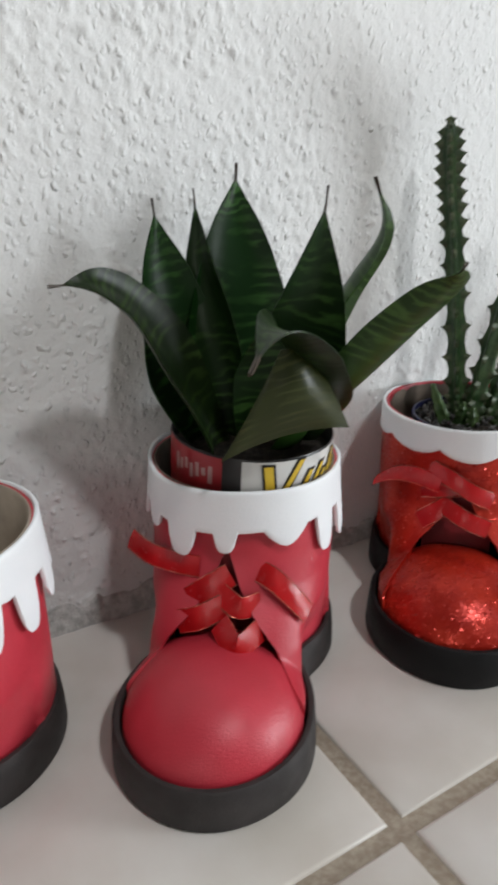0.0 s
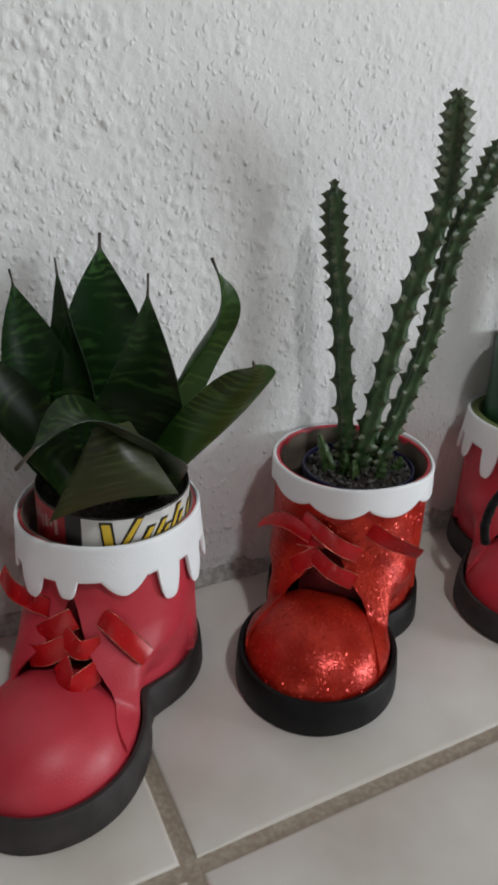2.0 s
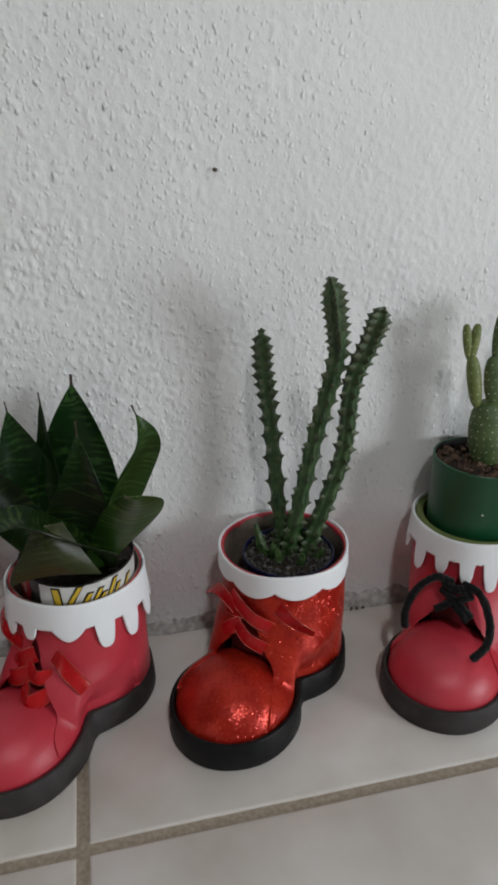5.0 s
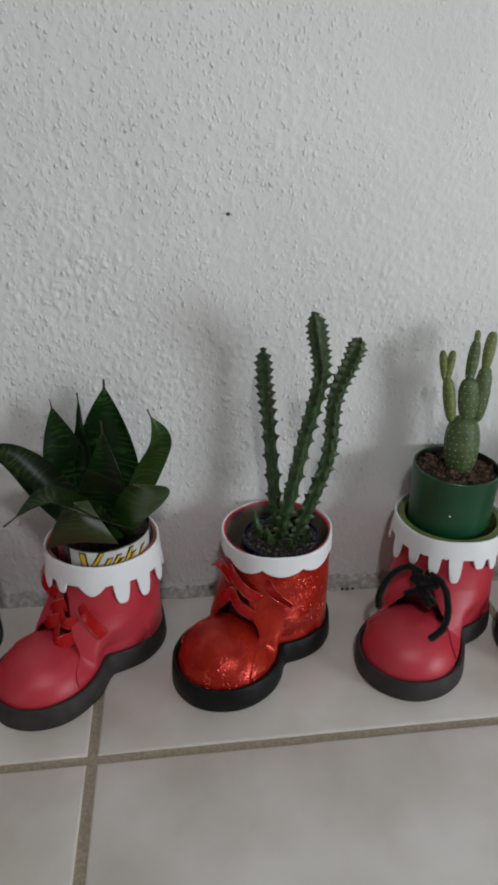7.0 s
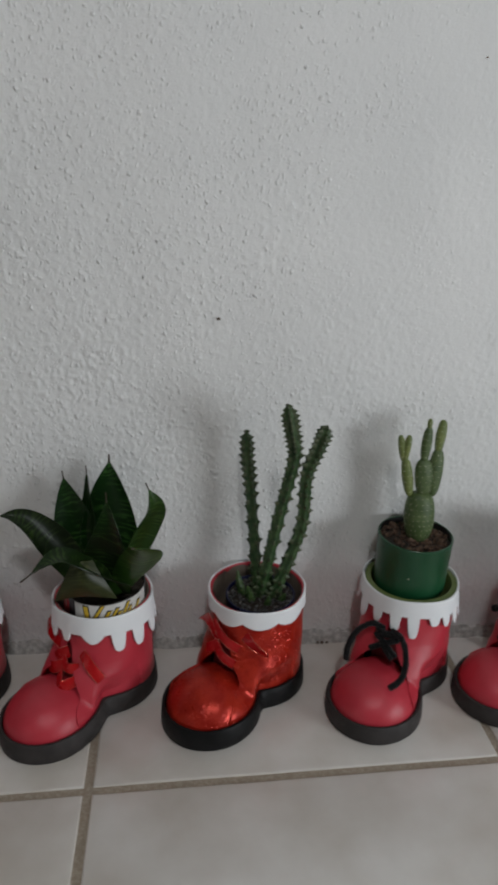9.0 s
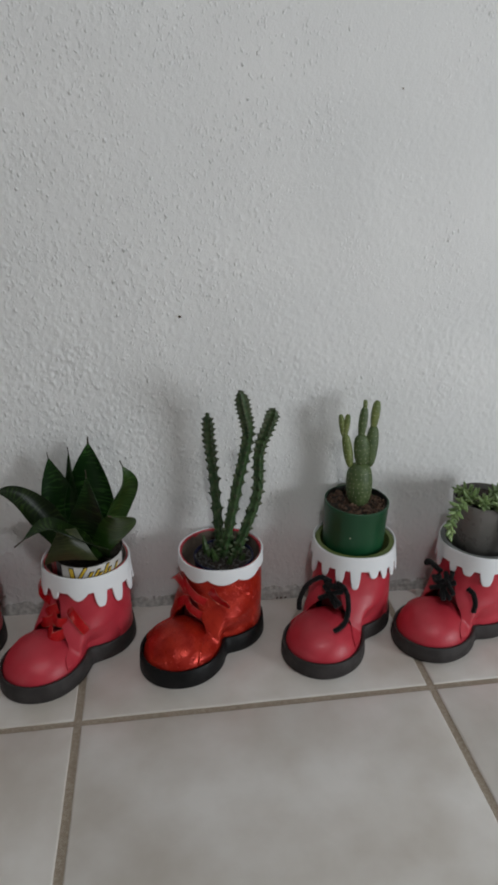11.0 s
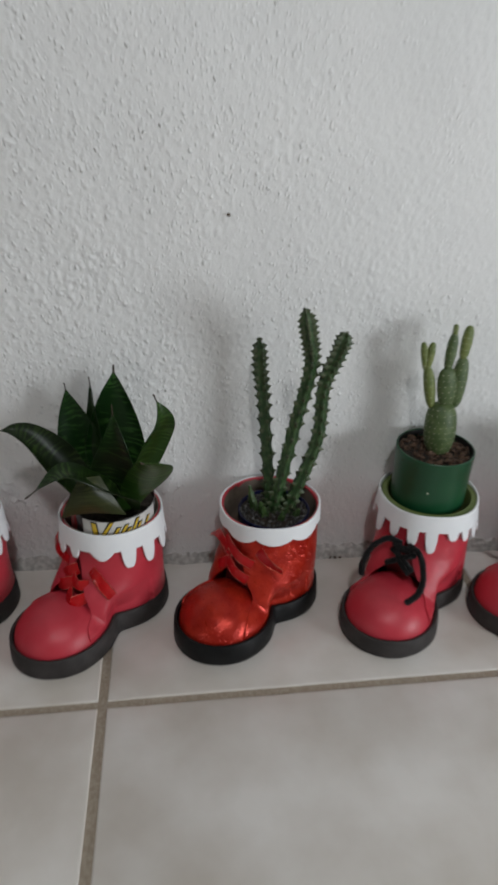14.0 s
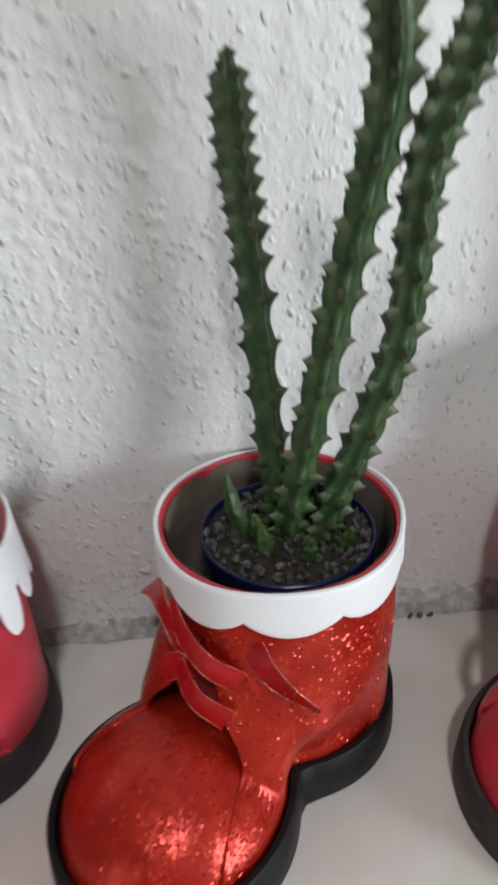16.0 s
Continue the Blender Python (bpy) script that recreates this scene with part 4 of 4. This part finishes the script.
# ---- ridged cactus ----
def ridged_stem(parent, pts, r, origin, ribs=5, spacing=0.0110, spin=0.0):
    """A ribbed stem, with a row of horn-like teeth down each rib."""
    n = 90
    path = spline(pts, n)
    length = sum((b - a).length for a, b in zip(path, path[1:]))
    waves = length / spacing
    def radius(s):
        return r * (0.80 + 0.20 * min(1, s / 0.15)) * (1 - max(0, (s - 0.91) / 0.09) ** 1.7 * 0.88)
    def section(th, s):
        k = 0.5 + 0.5 * math.cos(ribs * (th - spin))
        return 0.68 + 0.32 * k ** 1.5 + 0.13 * k * k * math.cos(2 * math.pi * waves * s)
    bm = tube(pts, radius, n=n * 2, sides=30, section=section)
    bm.transform(Matrix.Translation(-Vector(origin)))
    stem = part("stem", bm, M_CACTUS, parent, sharp=80)
    fine = spline(pts, 400)
    fr = frames_along(fine)
    out = bmesh.new()
    me = bpy.data.meshes.new("tmp")
    for q in range(ribs):
        th = spin + 2 * math.pi * q / ribs
        for k in range(int(waves) + 1):
            s = (k + (0.5 if q % 2 else 0)) / waves
            if s > 1:
                continue
            idx = min(400, int(s * 400))
            p, (t, a, b) = fine[idx], fr[idx]
            d = a * math.cos(th) + b * math.sin(th)
            rr = radius(s)
            across = t.cross(d)
            size = (0.75 + 0.25 * min(1, s / 0.1)) * (1 - 0.35 * max(0, (s - 0.9) / 0.1)) * rnd.uniform(0.85, 1.12)
            c = bmesh.new()
            rings = []
            for out_by, along, wide in ((-0.0020, 0.0052, 0.0024), (0.0002, 0.0036, 0.0017), (0.0018, 0.0018, 0.0011), (0.0031, 0.0008, 0.0006)):
                mid = p + d * (rr * 0.97 + out_by * size) + t * (0.0009 * max(0.0, out_by) / 0.0028)
                rings.append([c.verts.new(mid + t * along * size * math.cos(w) + across * wide * size * math.sin(w)) for w in [math.pi * h / 3 for h in range(6)]])
            tip = c.verts.new(p + d * (rr * 0.97 + 0.0044 * size) + t * 0.0013)
            for lo, hi in zip(rings, rings[1:]):
                for h in range(6):
                    c.faces.new((lo[h], lo[(h + 1) % 6], hi[(h + 1) % 6], hi[h]))
            for h in range(6):
                c.faces.new((rings[-1][h], rings[-1][(h + 1) % 6], tip))
            c.to_mesh(me)
            c.free()
            out.from_mesh(me)
    bpy.data.meshes.remove(me)
    out.transform(Matrix.Translation(-Vector(origin)))
    tagged(part("teeth", out, M_TOOTH, stem), kind="stuff")
    return stem


B_SOIL = (B_X + 0.004, B_Y - 0.002, FLOOR_IN + 0.069)
cactus = thing("ridged_cactus", pose(*B_SOIL), "tall green cactus with three toothed ridged stems in a small pot", "cactus")
ridged_stem(cactus, [(0.194, -0.058, 0.112), (0.195, -0.053, 0.145), (0.1895, -0.041, 0.238), (0.1855, -0.034, 0.285), (0.1845, -0.030, 0.320)], 0.0069, B_SOIL, spin=0.3)
ridged_stem(cactus, [(0.198, -0.068, 0.112), (0.2015, -0.067, 0.138), (0.2195, -0.072, 0.236), (0.2315, -0.085, 0.309), (0.2263, -0.093, 0.345), (0.2205, -0.097, 0.3735)], 0.0072, B_SOIL, spin=0.9)
ridged_stem(cactus, [(0.211, -0.070, 0.112), (0.2190, -0.070, 0.138), (0.2440, -0.072, 0.215), (0.2455, -0.084, 0.285), (0.256, -0.094, 0.325), (0.263, -0.097, 0.349)], 0.0070, B_SOIL, spin=0.1)
for pts, r in (([(0.181, -0.062, 0.114), (0.176, -0.056, 0.132), (0.173, -0.050, 0.148)], 0.0056), ([(0.186, -0.066, 0.114), (0.184, -0.070, 0.130), (0.183, -0.072, 0.139)], 0.005), ([(0.221, -0.052, 0.114), (0.227, -0.046, 0.136), (0.229, -0.044, 0.146)], 0.0055), ([(0.189, -0.074, 0.114), (0.187, -0.078, 0.126), (0.185, -0.079, 0.137)], 0.0058), ([(0.205, -0.082, 0.114), (0.206, -0.085, 0.124), (0.207, -0.086, 0.133)], 0.0058), ([(0.209, -0.060, 0.114), (0.211, -0.058, 0.134), (0.212, -0.057, 0.152)], 0.0062), ([(0.219, -0.076, 0.114), (0.224, -0.079, 0.124), (0.227, -0.080, 0.132)], 0.0052)):
    b = tube(pts, lambda s, r=r: r * (1 - 0.75 * s ** 2), n=24, sides=15, section=lambda th, s: 0.8 + 0.2 * math.cos(5 * th) + 0.1 * math.cos(s * 26))
    b.transform(Matrix.Translation(-Vector(B_SOIL)))
    part("sprout", b, M_SPROUT, cactus)


# ---- prickly pear ----
C_SOIL = (C_X - 0.002, C_Y + 0.001, 0.1265 + 0.061)
pear = thing("prickly_pear", pose(*C_SOIL), "small prickly pear cactus with dotted oval pads in a green pot", "cactus")


def pad(foot, tip, width, depth, mat, seed, dots):
    """An oval pad from its foot to its tip, set with pale tufts."""
    foot, tip = Vector(foot) - Vector(C_SOIL), Vector(tip) - Vector(C_SOIL)
    axis = tip - foot
    zed = axis.normalized()
    ex = zed.cross(Vector((0, 1, 0))).normalized() * -1
    ey = zed.cross(ex)
    L = axis.length
    def surface(th, s):
        w = math.sin(math.pi * s) ** 0.62 * (0.86 + 0.2 * s)
        return foot + zed * L * (0.5 - 0.5 * math.cos(math.pi * s)) + ex * math.cos(th) * width / 2 * w + ey * math.sin(th) * depth / 2 * w
    def fn(i, j):
        return surface(2 * math.pi * i, 0.012 + 0.976 * j)
    body = part("pad", grid(28, 22, fn, wrap=True), mat, pear, sharp=80)
    rr = random.Random(seed)
    out = bmesh.new()
    me = bpy.data.meshes.new("tmp")
    rows = max(5, int(L / 0.0062))
    for j in range(1, rows):
        s = math.acos(1 - 2 * j / rows) / math.pi
        cnt = max(5, int(dots * math.sin(math.pi * s) ** 0.6))
        for i in range(cnt):
            p = surface(2 * math.pi * (i + 0.5 * (j % 2) + rr.uniform(-0.1, 0.1)) / cnt, s)
            c = lump(p, (0.00062, 0.00062, 0.00062), rr, 1, 0.3)
            c.to_mesh(me)
            c.free()
            out.from_mesh(me)
    bpy.data.meshes.remove(me)
    tagged(part("areoles", out, M_AREOLE, body), kind="stuff")


pad((0.388, -0.066, 0.184), (0.387, -0.066, 0.249), 0.038, 0.032, M_OPUNTIA, 1, 18)
pad((0.374, -0.066, 0.243), (0.366, -0.066, 0.290), 0.0135, 0.0125, M_OPUNTIA_YOUNG, 2, 8)
pad((0.365, -0.066, 0.286), (0.369, -0.067, 0.318), 0.0090, 0.0090, M_OPUNTIA_YOUNG, 3, 6)
pad((0.364, -0.065, 0.286), (0.359, -0.065, 0.318), 0.0085, 0.0085, M_OPUNTIA_YOUNG, 4, 6)
pad((0.390, -0.069, 0.244), (0.386, -0.071, 0.290), 0.0225, 0.0140, M_OPUNTIA, 5, 11)
pad((0.386, -0.071, 0.286), (0.390, -0.071, 0.328), 0.0125, 0.0100, M_OPUNTIA, 6, 8)
pad((0.390, -0.071, 0.325), (0.3905, -0.071, 0.338), 0.0062, 0.0062, M_OPUNTIA_YOUNG, 7, 6)
pad((0.401, -0.066, 0.242), (0.405, -0.066, 0.300), 0.0180, 0.0130, M_OPUNTIA, 8, 10)
pad((0.404, -0.066, 0.296), (0.408, -0.067, 0.335), 0.0125, 0.0095, M_OPUNTIA_YOUNG, 9, 8)
pear.matrix_world = pose(C_SOIL[0] + 0.001, C_SOIL[1] + 0.003, C_SOIL[2], -5, 0, 0)


# ---- trailing sedum ----
D_SOIL = (D_X - 0.002, D_Y + 0.002, 0.118 + 0.073)
sedum = thing("trailing_sedum", pose(*D_SOIL), "pale green trailing sedum with plump leaves spilling over a grey pot", "plant")


def sedum_stem(pts, count, size, seed):
    rr = random.Random(seed)
    path = spline(pts, 40)
    fr = frames_along(path)
    stem = part("stem", tube(pts, 0.0014, n=16, sides=6), M_SEDUM, sedum)
    for k in range(count):
        s = 0.10 + 0.90 * (k / count) ** 0.9
        idx = min(40, int(s * 40))
        p, (t, a, b) = path[idx], fr[idx]
        th = k * 2.4
        d = (a * math.cos(th) + b * math.sin(th)) * (1.0 - 0.55 * s ** 3) + t * (0.35 + 0.9 * s ** 4)
        d.normalize()
        L = size * rr.uniform(0.8, 1.15) * (1.05 - 0.35 * s ** 4)
        q = d.to_track_quat("Z", "Y").to_matrix()
        bm = tube([p, p + d * L * 0.5, p + d * L + Vector((0, 0, 0.0015))], lambda w: L * 0.20 * (math.sin(math.pi * (0.10 + 0.88 * w ** 0.8))) ** 0.7, n=7, sides=8)
        part("leaf", bm, M_SEDUM, stem)


for k, (pts, count, size) in enumerate((
    ([(-0.010, 0.000, -0.004), (-0.028, -0.014, 0.014), (-0.050, -0.028, 0.010), (-0.062, -0.036, -0.010), (-0.064, -0.040, -0.030)], 44, 0.0135),
    ([(-0.005, -0.010, -0.004), (-0.012, -0.024, 0.012), (-0.020, -0.038, 0.014)], 26, 0.0135),
    ([(0.004, -0.012, -0.004), (0.004, -0.032, 0.012), (0.002, -0.046, 0.008)], 28, 0.0135),
    ([(0.006, -0.010, -0.004), (0.012, -0.034, 0.010), (0.018, -0.050, -0.010), (0.018, -0.055, -0.042), (0.016, -0.058, -0.080)], 58, 0.0140),
    ([(0.012, -0.002, -0.004), (0.030, -0.020, 0.008), (0.046, -0.028, -0.004), (0.052, -0.030, -0.030)], 34, 0.0130),
    ([(-0.006, 0.006, -0.004), (-0.022, 0.010, 0.012), (-0.036, 0.012, 0.012)], 20, 0.0125),
    ([(0.008, 0.006, -0.004), (0.020, 0.010, 0.010), (0.032, 0.012, 0.008)], 20, 0.0125),
)):
    sedum_stem(pts, count, size, 20 + k)


# ---- tiled floor ----
PITCH, JOINT, JX, JY = 0.45, 0.0098, 0.003, -0.221
floor = tagged(new("floor"), "floor of large cream glazed tiles with sandy grout", "floor", kind="structure")


def grout_sheet():
    def fn(i, j):
        x, y = X_L + (X_R - X_L) * i, Y_B + (0.11 - Y_B) * j
        return Vector((x, y, -0.0022))
    return grid(4, 4, fn)


part("grout", merge(grout_sheet(), box(X_L, Y_B, -0.05, X_R, 0.11, -0.004)), M_GROUT, floor, "sandy brown grout", smooth=False)


def tile_mesh(x0, x1, y0, y1):
    """A tile with softly rounded, slightly uneven edges."""
    bm = bmesh.new()
    loops = []
    for inset, z in ((0, -0.004), (0, -0.0012), (0.0007, -0.0004), (0.0022, 0.0)):
        ring = []
        for (ax, ay), (bx, by) in (((x0, y0), (x1, y0)), ((x1, y0), (x1, y1)), ((x1, y1), (x0, y1)), ((x0, y1), (x0, y0))):
            for k in range(10):
                f = k / 10
                x, y = ax + (bx - ax) * f, ay + (by - ay) * f
                cx = min(max(x, x0 + inset), x1 - inset)
                cy = min(max(y, y0 + inset), y1 - inset)
                w = 0.0005 * noise.noise(Vector((x * 23, y * 23, 1.7)))
                ring.append(bm.verts.new((cx + w, cy + w, z)))
        loops.append(ring)
    n = len(loops[0])
    for a, b in zip(loops, loops[1:]):
        for k in range(n):
            bm.faces.new((a[k], a[(k + 1) % n], b[(k + 1) % n], b[k]))
    bm.faces.new(loops[-1])
    return finish(bm, M_TILE, True, 60)


i0, i1 = math.floor((X_L - JX) / PITCH), math.ceil((X_R - JX) / PITCH)
j0 = math.floor((Y_B - JY) / PITCH)
for i in range(i0, i1):
    for j in range(j0, 1):
        xa, xb = max(JX + i * PITCH + JOINT / 2, X_L), min(JX + (i + 1) * PITCH - JOINT / 2, X_R)
        ya = max(JY + j * PITCH + JOINT / 2, Y_B)
        yb = JY + (j + 1) * PITCH - JOINT / 2 if j < 0 else 0.1
        if xb - xa > 0.02 and yb - ya > 0.02:
            t = new("tile", tile_mesh(xa, xb, ya, yb))
            t.parent = floor
